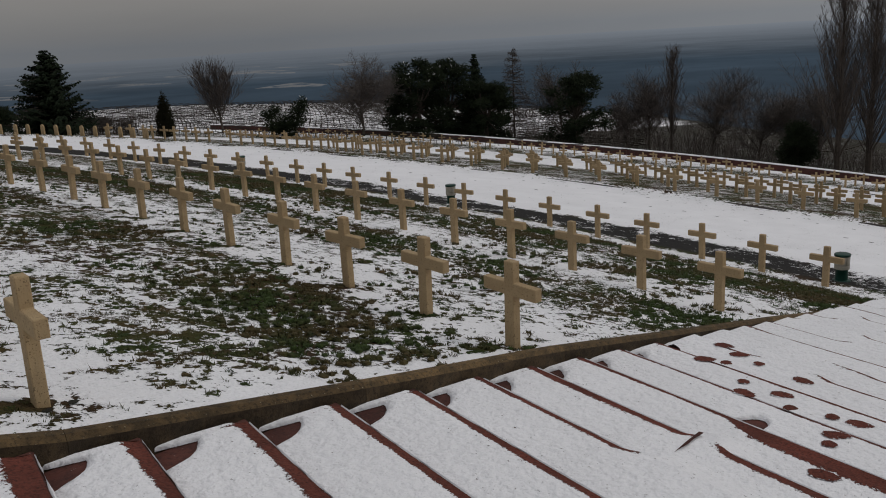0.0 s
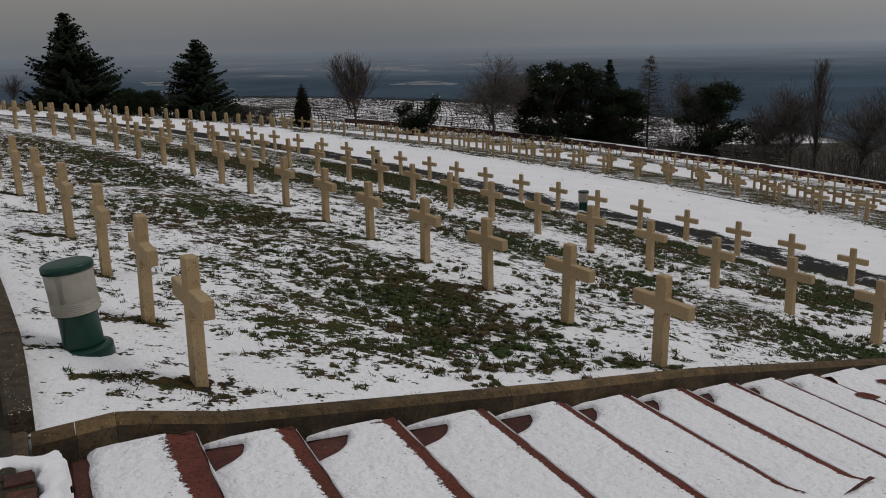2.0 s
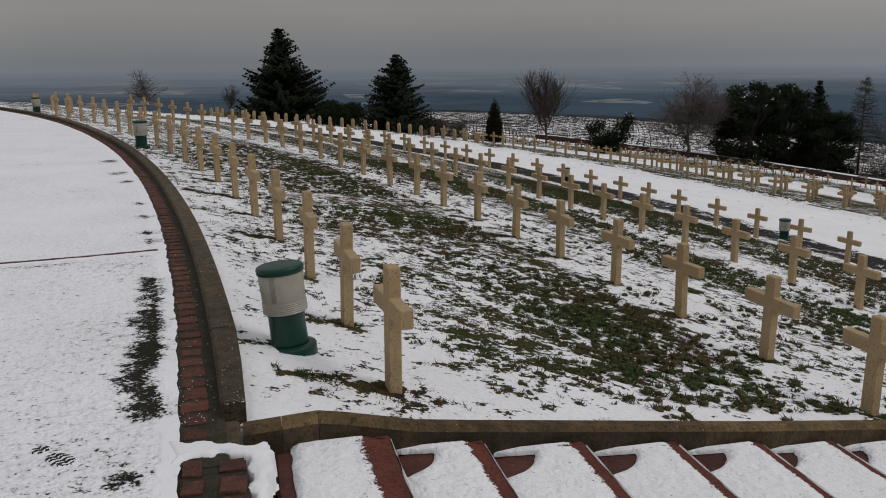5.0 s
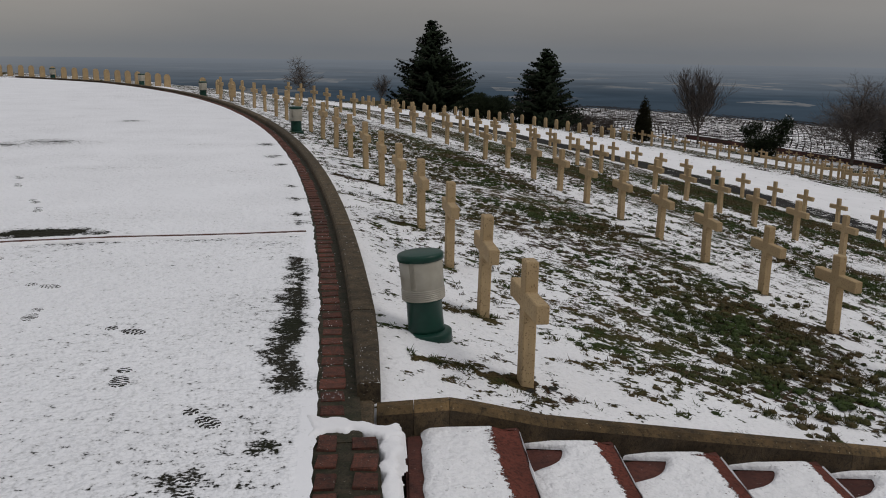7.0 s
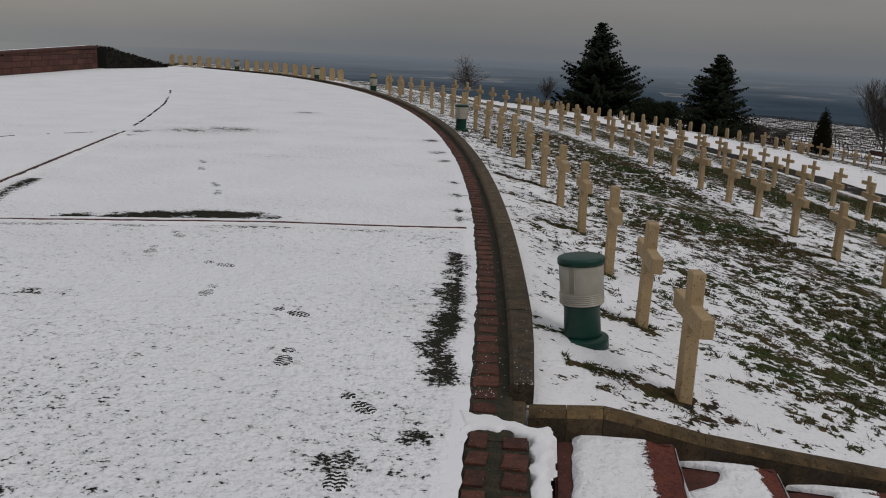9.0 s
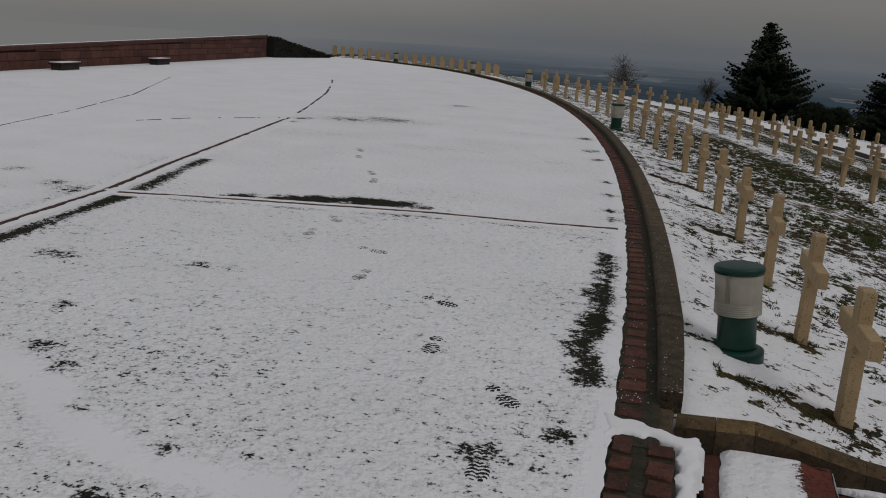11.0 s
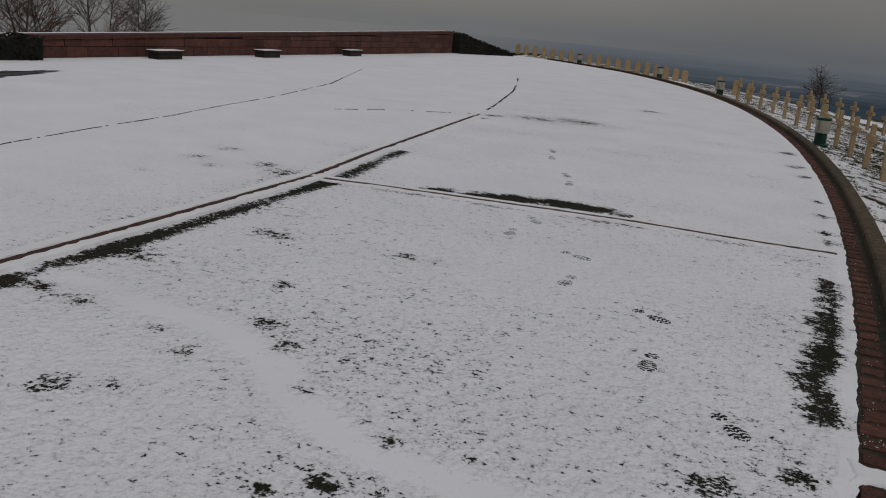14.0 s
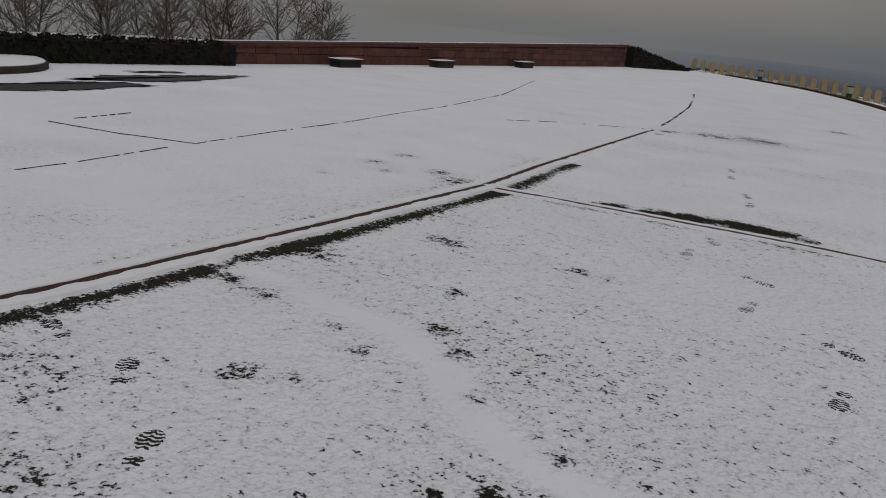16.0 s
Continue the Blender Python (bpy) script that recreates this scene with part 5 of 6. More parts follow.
def clump_tree(m, clumps, seed, label, mat, name, leaf=0.11, per=260, trunk_h=2.0, trunk_r=0.15, category="tree", snowy=0.0):
    """An evergreen whose crown is made of many needle tufts gathered in uneven clumps on limbs."""
    rng = random.Random(seed)
    e = empty(name, m, label, category, "evergreens")
    v, f = [], []
    tube(v, f, Vector((0, 0, -0.5)), Vector((0, 0, trunk_h)), trunk_r, trunk_r * 0.6, 7)
    nv, nf, sv, sf = [], [], [], []
    for cx, cy, cz, rx, rz in clumps:
        tube(v, f, Vector((0, 0, trunk_h * 0.7)), Vector((cx, cy, cz)), trunk_r * 0.4, 0.02, 4)
        for _ in range(int(per * rx * rx)):
            g = Vector((rng.gauss(0, 1), rng.gauss(0, 1), rng.gauss(0, 1))).normalized() * rng.random() ** 0.4
            lump = 1 + 0.35 * noise.noise((g.x * 2 + cx, g.y * 2 + cy, g.z * 2 + cz))
            c = Vector((cx + g.x * rx * lump, cy + g.y * rx * lump, cz + g.z * rz * lump))
            for _ in range(3):
                a = (g * 0.6 + Vector((rng.gauss(0, 1), rng.gauss(0, 1), rng.gauss(0, 1) + 0.5)) * 0.6).normalized()
                b = a.orthogonal().normalized()
                k = leaf * rng.uniform(0.7, 1.5)
                snow = snowy and g.z > 0.25 and rng.random() < snowy
                tv, tf = (sv, sf) if snow else (nv, nf)
                o = len(tv)
                tv += [tuple(c + b * k * 0.3), tuple(c - b * k * 0.3), tuple(c + a * k * 1.6)]
                tf.append((o, o + 1, o + 2))
    raw("trunk", v, f, M_BARK, e)
    crown = raw("crown", nv, nf, mat, e)
    if sv:
        raw("snow_on_branches", sv, sf, M_SNOW, crown, "snow caught on the upper twigs")["kind"] = "stuff"
    return e


def larch(m, h, seed):
    """A larch in winter: a straight leader with tiers of short, bare, slightly drooping branches."""
    rng = random.Random(seed)
    e = empty("larch_tree", m, "slender leafless larch with tiers of short branches", "tree", "bare trees")
    wood, fine = ([], []), ([], [])
    tube(*wood, Vector((0, 0, -0.4)), Vector((0.1, 0, h * 0.99)), h * 0.014, 0.012, 7)
    for _ in range(int(h * 22)):
        z = h * rng.uniform(0.16, 0.98)
        a = rng.uniform(0, 6.28)
        out = Vector((math.cos(a), math.sin(a), rng.uniform(-0.15, 0.3)))
        ln = h * 0.33 * (1 - z / h) ** 0.75 * rng.uniform(0.6, 1.1) + 0.15
        p = Vector((0.1 * z / h, 0, z))
        q = p + out * ln
        tube(*wood, p, q, 0.025, 0.010, 3)
        for _ in range(int(5 + ln * 9)):
            k = p.lerp(q, rng.uniform(0.2, 1.0))
            tube(*fine, k, k + Vector((rng.gauss(0, 0.5), rng.gauss(0, 0.5), rng.gauss(-0.1, 0.5))) * 0.34, 0.012, 0.007, 3)
    raw("trunk", *wood, M_BARK, e)
    raw("crown", *fine, M_TWIG, e)
    return e


def at(az, dist):
    """A spot on the land, by bearing (degrees left of north) and distance from the stair head."""
    x, y = -math.sin(radians(az)) * dist, math.cos(radians(az)) * dist
    return x, y


def stand(az, dist, turn=0.0):
    x, y = at(az, dist)
    return pose(x, y, land(x, y), 0, 0, turn)


def tall(az, dist, tan_top):
    """Height that reaches the slope tan_top seen from the stair head."""
    x, y = at(az, dist)
    return 1.78 + tan_top * dist - land(x, y)


conifer(stand(-2.12, 80), tall(-2.12, 80, 0.034), 4.7, 1, "tall dark green spruce beyond the lower terrace", gaps=0.22)
conifer(stand(-9.36, 88), tall(-9.36, 88, 0.003), 3.7, 2, "broad dark green spruce beyond the lower terrace", power=0.62, gaps=0.16)
conifer(stand(-35.28, 108), tall(-35.28, 108, -0.026), 3.6, 3, "dark fir rising behind the pines", gaps=0.3)
clump_tree(stand(-15.66, 90), [(0, 0, 0.4 + 0.42 * i, 0.92 - 0.0105 * i * i, 0.55) for i in range(9)], 4, "narrow columnar dark thuja", M_THUJA, "thuja_tree", 0.1, 900, 3.0)
clump_tree(stand(-22.97, 88), [(-0.9, 0.2, 1.3, 1.1, 1.0), (0.1, 0, 1.2, 1.2, 1.1), (1.0, -0.2, 1.7, 1.1, 1.0), (1.3, -0.7, 2.7, 0.8, 0.8), (-1.4, 0.6, 2.3, 0.7, 0.6), (-0.8, 0.4, 2.7, 0.6, 0.5), (1.6, -1.0, 3.3, 0.5, 0.6), (0.3, -0.3, 0.3, 0.8, 0.6)], 5, "dark spreading juniper lightly dusted with snow", M_PINE, "juniper_bush", 0.12, 700, 1.0, category="shrub", snowy=0.12)
rng = random.Random(8)


def crown_clumps(w, h, n, seed, flat=0.6, low=0.2):
    r = random.Random(seed)
    out = []
    for _ in range(n):
        z = h * r.uniform(low, 1.0)
        k = math.sqrt(max(0.05, 1 - (max(0, z / h - 0.35) / 0.68) ** 2))
        a = r.uniform(0, 2 * math.pi)
        q = w * k * math.sqrt(r.random()) * 0.95
        s_ = r.uniform(0.7, 1.25)
        out.append((q * math.cos(a), q * math.sin(a), z, s_, s_ * flat))
    return out


clump_tree(stand(-31.53, 95), crown_clumps(3.7, 8.2, 60, 1, low=0.06), 6, "wide dark pine with snow on its upper boughs", M_PINE, "pine_tree", 0.16, 210, 4.5, 0.25, snowy=0.03)
clump_tree(stand(-33.51, 97), crown_clumps(3.7, 8.4, 60, 2, low=0.06), 7, "wide dark pine with snow on its upper boughs", M_PINE, "pine_tree", 0.16, 210, 4.5, 0.25, snowy=0.02)
clump_tree(stand(-35.9, 96), crown_clumps(2.9, 6.4, 40, 3, low=0.06), 8, "dark pine crowding its neighbours", M_PINE, "pine_tree", 0.16, 200, 3.5, 0.22)
clump_tree(stand(-41.7, 95), crown_clumps(3.6, 7.4, 46, 4, low=0.06), 9, "dark rounded evergreen among bare trees", M_PINE, "pine_tree", 0.16, 170, 4.0, 0.22)
clump_tree(stand(-55.05, 84), crown_clumps(1.0, 4.2, 12, 5, 0.8), 10, "dark ivy-clad stump behind the boundary wall", M_PINE, "ivy_clad_trunk", 0.13, 420, 3.0, 0.2)
GREY = "leafless grey-brown tree on the slope below the graves"
bare_tree(stand(-19.03, 95), tall(-19.03, 95, -0.021), 21, GREY, up=1.1, spread=0.44)
bare_tree(stand(-27.89, 92), tall(-27.89, 92, -0.019), 22, "wide leafless walnut-like tree at the vineyard's edge", up=0.3, spread=0.62)
larch(stand(-37.69, 100), tall(-37.69, 100, -0.024), 23)
bare_tree(stand(-40.69, 100), tall(-40.69, 100, -0.042), 24, GREY, up=0.6)
bare_tree(stand(-46.28, 98), tall(-46.28, 98, -0.059), 25, GREY, up=0.8)
bare_tree(stand(-50.06, 98), tall(-50.06, 98, -0.056), 26, GREY, up=0.7)
bare_tree(stand(-52.81, 94), tall(-52.81, 94, -0.077), 27, GREY, up=0.5)
bare_tree(stand(-54.41, 104), tall(-54.41, 104, -0.082), 28, GREY, up=0.5)
bare_tree(stand(-56.40, 96), tall(-56.40, 96, -0.060), 29, GREY, up=0.6)
bare_tree(stand(-44.89, 104), tall(-44.89, 104, -0.079), 39, GREY, up=0.6)
bare_tree(stand(-29.92, 104), tall(-29.92, 104, -0.032), 40, GREY, up=0.5)
bare_tree(stand(6.08, 78), tall(6.08, 78, -0.004), 30, "wide leafless tree showing above the crest", up=0.3, spread=0.72, levels=3, thick=0.020)
bare_tree(stand(1.18, 84), tall(1.18, 84, -0.026), 31, "leafless tree showing above the crest", up=0.7, spread=0.5, levels=3)
for a_, t_, k_ in ((-12.4, -0.0605, 32), (-13.4, -0.063, 35), (-11.4, -0.0615, 36)):
    bare_tree(stand(a_, 96), tall(a_, 96, t_), k_, "low leafless shrub behind the graves", up=0.2, stems=3, levels=3, name="bare_shrub")
clump_tree(stand(-5.17, 92), crown_clumps(1.2, tall(-5.17, 92, -0.054), 26, 6, low=0.1), 33, "low dark evergreen bush beside the spruces", M_PINE, "evergreen_bush", 0.14, 260, 1.2, category="shrub")
clump_tree(stand(-6.44, 94), crown_clumps(1.1, tall(-6.44, 94, -0.055), 20, 7, low=0.1), 34, "low dark evergreen bush beside the spruces", M_PINE, "evergreen_bush", 0.14, 260, 1.0, category="shrub")


def poplar(m, h, seed, label, width=1.0, dens=5):
    """A Lombardy poplar in winter: many upright limbs close to the trunk."""
    rng = random.Random(seed)
    e = empty("poplar_tree", m, label, "tree", "bare poplars")
    wood, fine = ([], []), ([], [])
    tube(*wood, Vector((0, 0, -0.5)), Vector((0, 0, h * 0.95)), h * 0.016, 0.02, 7)
    for _ in range(int(h * dens)):
        z = h * rng.uniform(0.06, 0.80)
        a = rng.uniform(0, 2 * math.pi)
        ln = min(h * 1.02 - z, h * rng.uniform(0.22, 0.40) * (1.15 - z / h) + 0.6)
        p = Vector((0, 0, z))
        d = Vector((math.cos(a) * 0.42 * width, math.sin(a) * 0.42 * width, 1)).normalized()
        r = 0.05 * (1.1 - z / h)
        for i in range(6):
            d = (d + Vector((rng.gauss(0, 0.07), rng.gauss(0, 0.07), 0.10))).normalized()
            q = p + d * ln / 6
            tube(*wood, p, q, r, r * 0.82, 4)
            for _ in range(3):
                s_ = Vector((rng.gauss(0, 0.45), rng.gauss(0, 0.45), 1)).normalized()
                k = p.lerp(q, rng.random())
                t = k + s_ * rng.uniform(0.3, 0.9)
                tube(*fine, k, t, 0.012, 0.004, 3)
                for _ in range(2):
                    s2 = (s_ + Vector((rng.gauss(0, 0.4), rng.gauss(0, 0.4), 0.2))).normalized()
                    tube(*fine, k.lerp(t, 0.5), k.lerp(t, 0.5) + s2 * rng.uniform(0.3, 0.7), 0.009, 0.003, 3)
            p, r = q, r * 0.82
    raw("trunk", *wood, M_BARK, e)
    raw("crown", *fine, M_TWIG, e)
    return e


poplar(stand(-47.64, 96), tall(-47.64, 96, -0.029), 41, "tall narrow leafless poplar beyond the wall", 1.05)
poplar(stand(-57.30, 84), tall(-57.30, 84, 0.050), 42, "very tall leafless poplar with upright limbs", 1.35, 9)
poplar(stand(-59.00, 86), tall(-59.00, 86, 0.055), 43, "very tall leafless poplar with upright limbs", 1.35, 9)

def young_tree(m, h, seed, twig):
    """A slim young tree in winter: one leader with steep, thinly twigged side branches."""
    rng = random.Random(seed)
    e = empty("young_tree", m, "slim leafless young tree rising behind the hedge", "tree", "young bare trees")
    wood, fine = ([], []), ([], [])
    p, d, pts = Vector((0, 0, -0.3)), Vector((rng.gauss(0, 0.06), rng.gauss(0, 0.06), 1)).normalized(), []
    r = 0.011 * h
    for i in range(10):
        q = p + d * (h + 0.3) / 10
        tube(*wood, p, q, r, r * 0.86, 6)
        pts.append((p, q, r))
        r *= 0.84
        p, d = q, (d + Vector((rng.gauss(0, 0.07), rng.gauss(0, 0.07), 0.05))).normalized()
    for k in range(rng.randint(30, 40)):
        i = rng.randint(2, 9)
        p, q, r = pts[i]
        p = p.lerp(q, rng.random())
        a = rng.uniform(0, 6.28)
        d = Vector((math.cos(a), math.sin(a), rng.uniform(0.4, 1.2))).normalized()
        ln = h * rng.uniform(0.20, 0.42) * (1.25 - i / 10)
        rb = max(0.007, r * 0.5)
        for c in range(4):
            q = p + d * ln / 4
            tube(*wood, p, q, rb, rb * 0.8, 4)
            for _ in range(rng.randint(2, 3)):
                b = p.lerp(q, rng.random())
                s_ = (d + Vector((rng.gauss(0, 0.6), rng.gauss(0, 0.6), rng.gauss(0.1, 0.4)))).normalized()
                tip = b + s_ * ln * rng.uniform(0.2, 0.45)
                tube(*fine, b, tip, 0.008, 0.005, 3)
                tube(*fine, b.lerp(tip, 0.5), b.lerp(tip, 0.5) + (s_ + Vector((rng.gauss(0, 0.6), rng.gauss(0, 0.6), 0.2))) * ln * 0.20, 0.006, 0.004, 3)
            rb = max(0.006, rb * 0.8)
            p, d = q, (d + Vector((rng.gauss(0, 0.16), rng.gauss(0, 0.16), 0.10))).normalized()
    raw("trunk", *wood, M_BARK, e)
    raw("crown", *fine, twig, e)
    return e


# young trees behind the western hedge and wall
for i, (y, d, top) in enumerate([(2.6, 5, 2.7), (4.2, 7, 2.2), (6.4, 6, 1.9), (9.3, 6, 2.9), (10.9, 7, 2.0), (13.2, 6, 3.1), (14.3, 8, 2.4), (15.9, 6, 2.6), (17.2, 7, 3.0), (18.6, 6, 2.6), (20.0, 7, 3.0), (21.4, 6, 3.3), (23.4, 7, 2.0), (25.2, 6, 3.3), (27.2, 7, 1.9), (29.5, 7, 1.9), (30.8, 8, 1.7), (12.0, 9, 1.9), (7.8, 8, 1.8), (16.6, 7, 2.7), (19.3, 8, 2.6), (22.4, 7, 3.0), (24.4, 8, 2.7), (21.0, 9, 2.3), (11.6, 7, 2.6)]):
    y = y * 0.93 - 0.10 * max(0.0, y - 12)
    x = -19.5 - d - 0.15 * max(0.0, y - 13.9)
    z = -0.5 - 0.34 * (d - 3)
    young_tree(pose(x, y, z), top + 0.5 - z, 60 + i, M_REDTWIG if i in (11, 12, 14) else M_TWIG)

# ---- vineyard rows on the slope below, past counting ----
rng = random.Random(77)
vv, ff = [], []
for row in range(52):
    dist = 97 + row * 2.3 + 0.01 * row * row
    az = -6.0
    while az > -46:
        x, y = at(az, dist + 16 * math.sin(radians(az * 2)))
        z = land(x, y)
        if noise.noise((x * 0.05, y * 0.05, row * 0.4)) > -0.25 and rng.random() > 0.12:
            # one vine: a gnarled stock with a few canes along the wire
            h_, w_ = rng.uniform(0.40, 0.70), rng.uniform(0.36, 0.52)
            ux, uy = math.cos(radians(az)) * w_, math.sin(radians(az)) * w_
            o = len(vv)
            vv += [(x - 0.03, y, z - 0.1), (x + 0.03, y, z - 0.1), (x + 0.025, y, z + h_), (x - 0.025, y, z + h_), (x - ux, y - uy, z + h_ * 0.88), (x + ux, y + uy, z + h_ * 0.80), (x + ux, y + uy, z + h_ * 0.9), (x - ux, y - uy, z + h_)]
            ff += [(o, o + 1, o + 2, o + 3), (o + 4, o + 5, o + 6, o + 7)]
        az -= 0.9 / dist * 57.3
tagged(raw("vineyard", vv, ff, M_VINE), "rows of bare vines on the snowy slope below", "vineyard", kind="stuff")

# ---- bare thicket behind the boundary wall, past counting ----
rng = random.Random(51)
vv, ff = [], []
for _ in range(1250):
    az = rng.uniform(-64, -37)
    dist = rng.uniform(87, 122)
    if noise.noise((az * 0.45, dist * 0.08, 0)) < -0.12:
        continue
    x, y = at(az, dist)
    p = Vector((x, y, land(x, y) - 0.1))
    d = Vector((rng.gauss(0, 0.22), rng.gauss(0, 0.22), 1)).normalized()
    h = rng.uniform(0.8, 2.5) * (1.1 + 0.6 * noise.noise((az * 0.3, dist * 0.05, 4)))
    for i in range(3):
        q = p + (d + Vector((rng.gauss(0, 0.15), rng.gauss(0, 0.15), 0))) * h / 3
        tube(vv, ff, p, q, 0.028 - 0.006 * i, 0.022 - 0.006 * i, 3)
        for _ in range(3):
            k = p.lerp(q, rng.random())
            tube(vv, ff, k, k + Vector((rng.gauss(0, 0.6), rng.gauss(0, 0.6), rng.uniform(0.2, 1.0))) * h * 0.28, 0.014, 0.009, 3)
        p = q
tagged(raw("thicket", vv, ff, M_TWIG), "brown leafless thicket behind the boundary wall", "thicket", kind="stuff")

# ---- low brown growth along the boundary wall ----
v, f = leaf_cloud(random.Random(3), 1500, lambda r: (lambda t: tuple(polar(t, 73.5 + r.uniform(0, 5)) + Vector((0, 0, r.random() ** 2 * 0.5))))(r.uniform(8, 34)), 0.16, 1.5)
tagged(raw("undergrowth", v, f, M_TWIG), "brown withered undergrowth behind the boundary wall", "undergrowth", kind="stuff")

# ---- grass tufts that stand through the snow ----
rng = random.Random(99)
gv, gf = [], []
count = 0
while count < 24000:
    s = rng.uniform(0.15, 15.5) if rng.random() < 0.6 else rng.uniform(0.15, 6)
    t = stair_theta(s) + 0.03 + rng.random() ** 1.7 * 13
    p = polar(t, s)
    b = float(np.interp(s, BS, BV)) + 0.05 * noise.noise((p.x * 0.35, p.y * 0.35, 3)) + patchy(p.x, p.y) * (1.3 if s > 1.8 else 0.6) + arc_cover(s, t - stair_theta(s))
    b += sum(0.3 for gx, gy, ln in MELT if -0.08 < gx - p.x < ln and abs(p.y - gy - 0.12 * (gx - p.x)) < 0.08)
    if min(b, 0.54) < 0.25 + 0.38 * rng.random() or (s < 7 and noise.noise((p.x * 7.5, p.y * 7.5, 6)) < 0.02):
        continue
    count += 1
    big = rng.uniform(0.6, 1.35) * (1 + max(0.0, s - 5) / 14)
    if count % 2 and s > 1.6:
        # a low cushion of matted turf under every other tuft
        rr, hh, o = 0.030 * big, 0.016 * big * rng.uniform(0.6, 1.3), len(gv)
        for ring, (k_, z_) in enumerate(((1.0, -0.006), (0.72, hh * 0.75))):
            for q in range(6):
                c_ = rr * k_ * rng.uniform(0.75, 1.3)
                gv.append((p.x + c_ * math.cos(q * 1.047), p.y + c_ * math.sin(q * 1.047), p.z + z_ * rng.uniform(0.8, 1.2)))
        gv.append((p.x, p.y, p.z + hh))
        for q in range(6):
            q2 = (q + 1) % 6
            gf += [(o + q, o + q2, o + 6 + q2, o + 6 + q), (o + 6 + q, o + 6 + q2, o + 12)]
    for _ in range(rng.randint(10, 16)):
        a = rng.uniform(0, 6.28)
        ln = rng.uniform(0.012, 0.036) * big
        base = p + Vector((rng.gauss(0, 0.018), rng.gauss(0, 0.018), 0.0)) * big
        tip = base + Vector((math.cos(a) * ln, math.sin(a) * ln, ln * rng.uniform(0.3, 1.3)))
        w = Vector((-math.sin(a), math.cos(a), 0)) * 0.0050 * (1 + s / 12)
        o = len(gv)
        gv += [tuple(base - w), tuple(base + w), tuple(tip)]
        gf.append((o, o + 1, o + 2))
tagged(raw("grass", gv, gf, M_BLADE), "short wet grass tufts poking through the snow", "grass", kind="stuff")

# ---- bricks of the edging ----
edging = tagged(empty("brick_edging", Matrix(), "", "edging"), "row of worn red bricks edging the plaza", "edging", kind="structure")


def brick_mesh(ln, wd, h, seed):
    r = random.Random(seed)
    q = bmesh.new()
    box(q, -ln / 2, ln / 2, -wd / 2, wd / 2, -h, 0, 0.005)
    for vtx in q.verts:
        vtx.co += Vector((r.uniform(-1, 1), r.uniform(-1, 1), 0.3 * r.uniform(-1, 1))) * 0.006
    me = bpy.data.meshes.new("brick")
    q.to_mesh(me)
    q.free()
    me.materials.append(M_BRICK)
    return me


meshes = [brick_mesh(0.148, 0.160, 0.09, i) for i in range(5)]
t, k = TH0 - 0.10, 0
rng = random.Random(13)
rest_v, rest_f = [], []
while t < 39.5:
    p = polar(t, -0.232, -0.003 + rng.uniform(-0.002, 0.002))
    if k < 230:
        ob = new("brick", meshes[k % 5])
        ob.parent = edging
        ob.matrix_basis = pose(p.x, p.y, p.z, rng.uniform(-0.8, 0.8), rng.uniform(-0.8, 0.8), t + rng.uniform(-3, 3)) @ Matrix.Translation((rng.uniform(-0.007, 0.007), 0, 0)) @ Matrix.Diagonal((rng.uniform(0.78, 1.02), rng.uniform(0.66, 0.98), 1, 1))
    else:
        m = pose(p.x, p.y, p.z, 0, 0, t)
        o = len(rest_v)
        me = meshes[k % 5]
        rest_v += [tuple(m @ w.co) for w in me.vertices]
        rest_f += [tuple(i + o for i in pl.vertices) for pl in me.polygons]
    t += math.degrees(0.182 / (R_KERB - 0.23))
    k += 1
rest = raw("far_bricks", rest_v, rest_f, M_BRICK, edging)
rest["kind"] = "stuff"
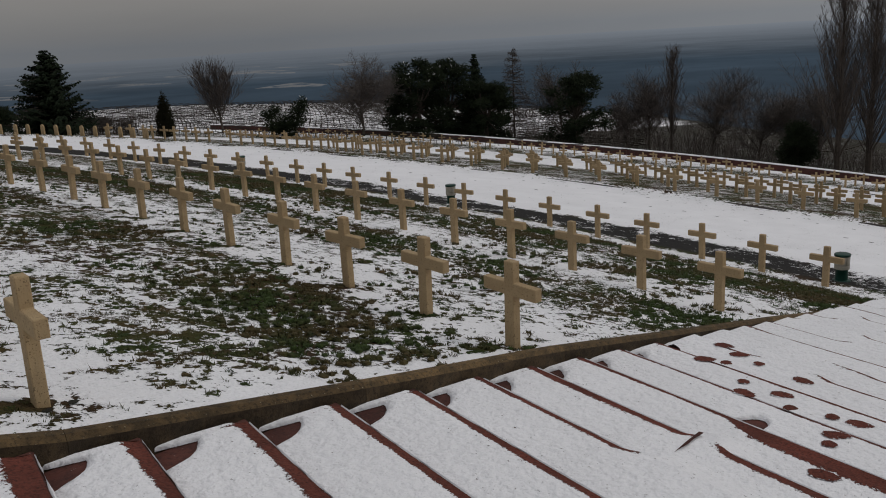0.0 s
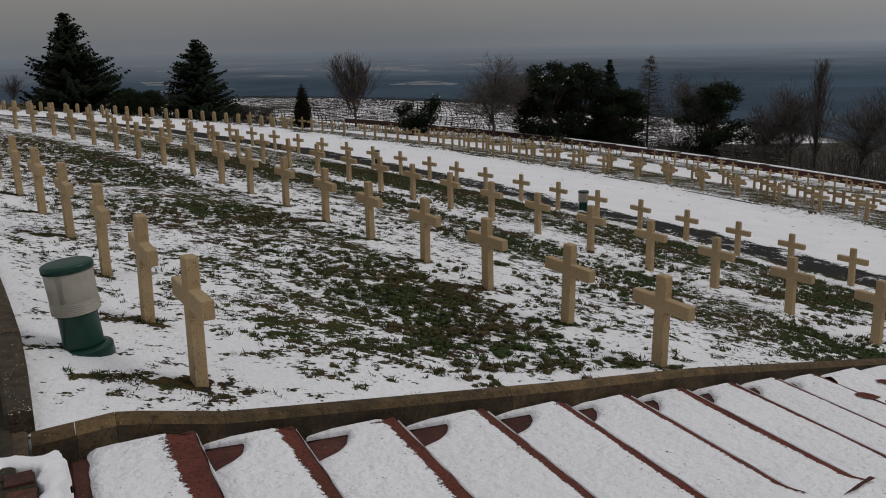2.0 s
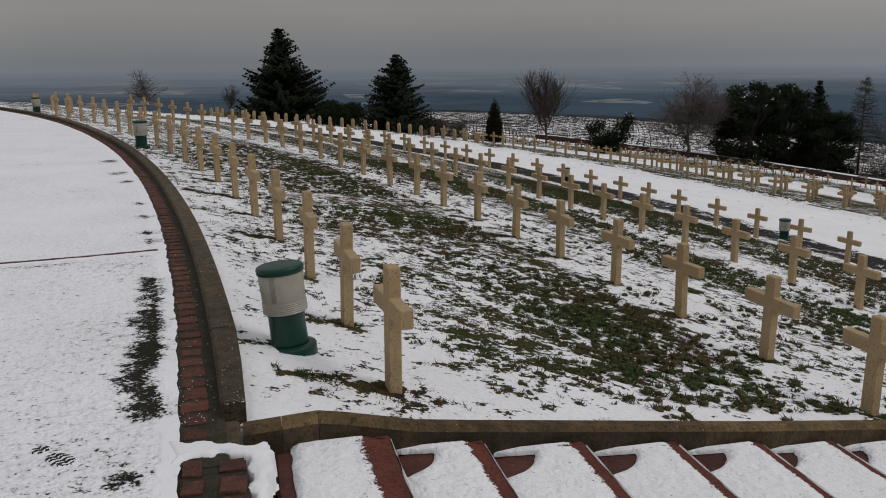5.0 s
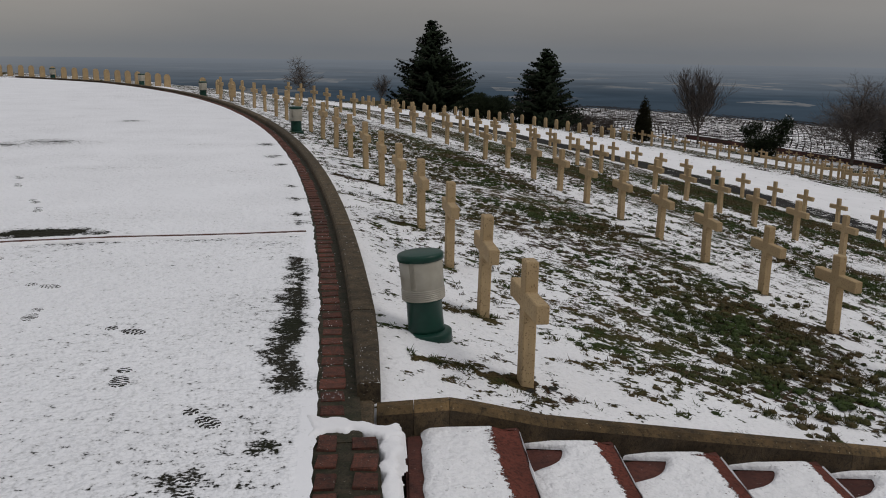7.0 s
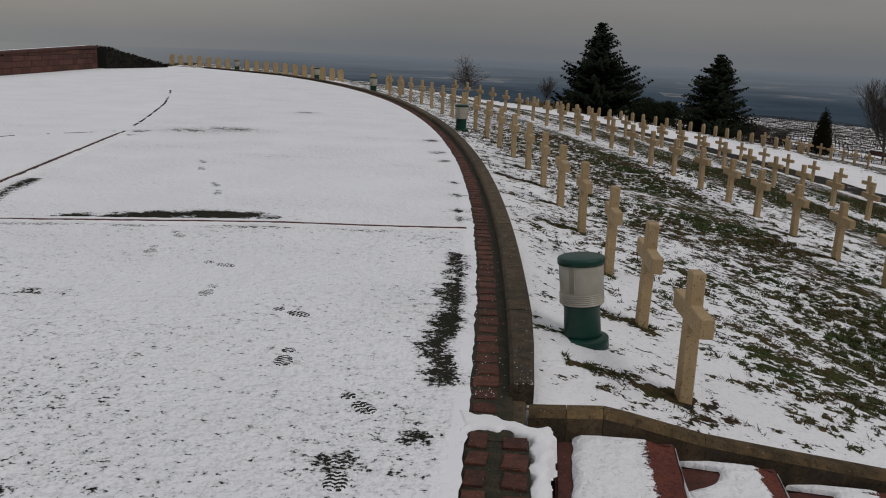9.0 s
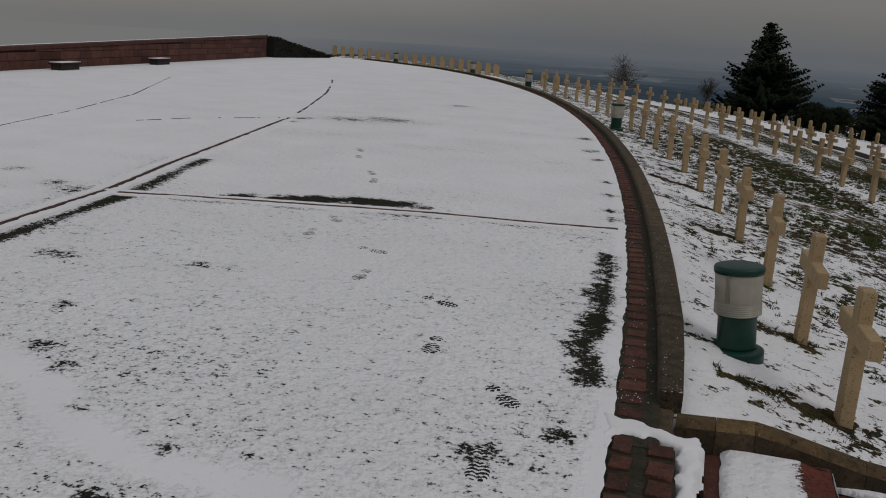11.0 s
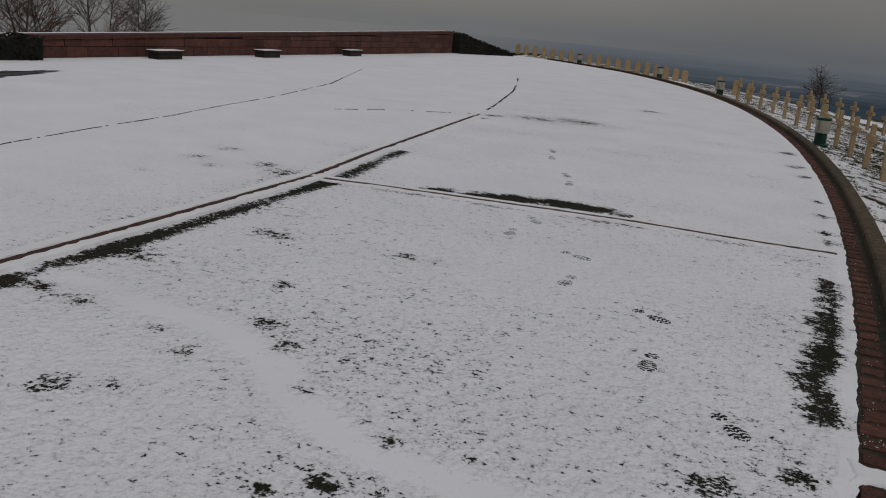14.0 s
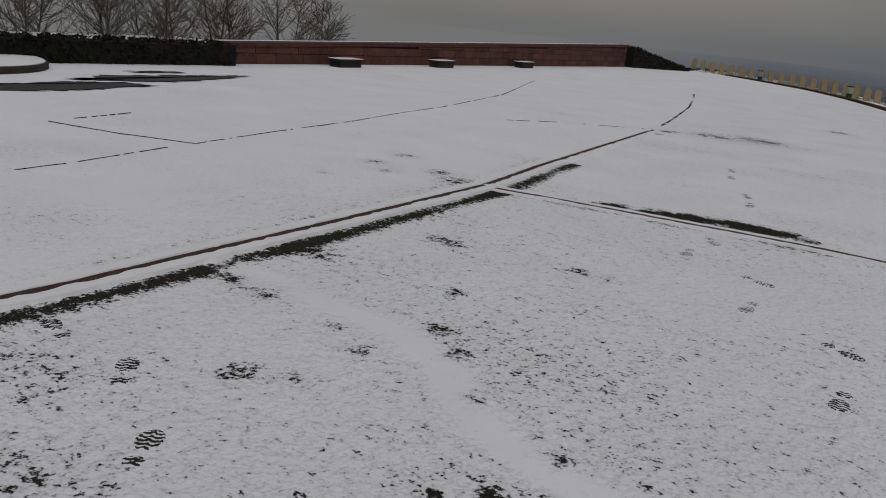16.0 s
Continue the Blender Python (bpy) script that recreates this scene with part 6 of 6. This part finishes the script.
# two columns of bricks at the stair's head
pad = tagged(arc_strip("brick_bed", -0.42, -0.02, TH0 - 9, TH0 - 0.33, -0.3, -0.015, M_GUTTER, None), "dark earth bed under two columns of red bricks", "edging", kind="structure")
y = 4.07
k = 0
while y > -2.5:
    for x, k_ in ((-0.568, 0.66), (-0.395, 0.80)):
        ob = new("brick", meshes[k % 5])
        ob.parent = pad
        ob.matrix_basis = pose(x + 0.05 * (4.05 - y), y + rng.uniform(-0.008, 0.008), -0.003 + rng.uniform(-0.002, 0.003), rng.uniform(-1, 1), rng.uniform(-1, 1), rng.uniform(-3, 3)) @ Matrix.Diagonal((k_ * rng.uniform(0.9, 1.04), rng.uniform(0.68, 0.98), 1, 1))
        k += 1
    y -= 0.185

# crumbs of snow and pale lichen caught in the joints and on the kerb, past counting
cv, cf = [], []
for _ in range(420):
    t, s = TH0 + rng.random() ** 2 * 16, rng.choice((rng.uniform(-0.32, -0.12), rng.uniform(-0.085, 0.045)))
    z = -0.003 if s < -0.1 else 0.074
    p, r, o = polar(t, s, z), rng.uniform(0.002, 0.005), len(cv)
    cv += [(p.x + r * rng.uniform(0.6, 1.3), p.y, p.z), (p.x, p.y + r * rng.uniform(0.6, 1.3), p.z), (p.x - r, p.y, p.z), (p.x, p.y - r, p.z), (p.x, p.y, p.z + 0.7 * r)]
    cf += [(o + i, o + (i + 1) % 4, o + 4) for i in range(4)]
crumbs = raw("snow_crumbs", cv, cf, M_SNOW, edging, "white crumbs of snow caught on the bricks")
crumbs["kind"] = "stuff"

# ---- a far village on the plain ----
vr = random.Random(31)
vv, ff = [], []
for _ in range(60):
    a, d = vr.gauss(-5.7, 1.6), vr.uniform(660, 780)
    x, y = at(a, d)
    w, l, h, z = vr.uniform(3, 5), vr.uniform(4, 8), vr.uniform(3, 5), -59.6
    o = len(vv)
    vv += [(x - w, y - l, z), (x + w, y - l, z), (x + w, y + l, z), (x - w, y + l, z), (x - w, y - l, z + h), (x + w, y - l, z + h), (x + w, y + l, z + h), (x - w, y + l, z + h), (x, y - l, z + h + 3), (x, y + l, z + h + 3)]
    ff += [tuple(i + o for i in q) for q in ((0, 1, 5, 4), (1, 2, 6, 5), (2, 3, 7, 6), (3, 0, 4, 7), (4, 5, 8), (6, 7, 9), (5, 6, 9, 8), (7, 4, 8, 9))]
tagged(raw("village", vv, ff, simple("pale_render_and_snow", (0.22, 0.22, 0.24), (0.12, 0.115, 0.12), 0.9, 0.05)), "tiny pale houses of a village on the plain", "village", kind="stuff")
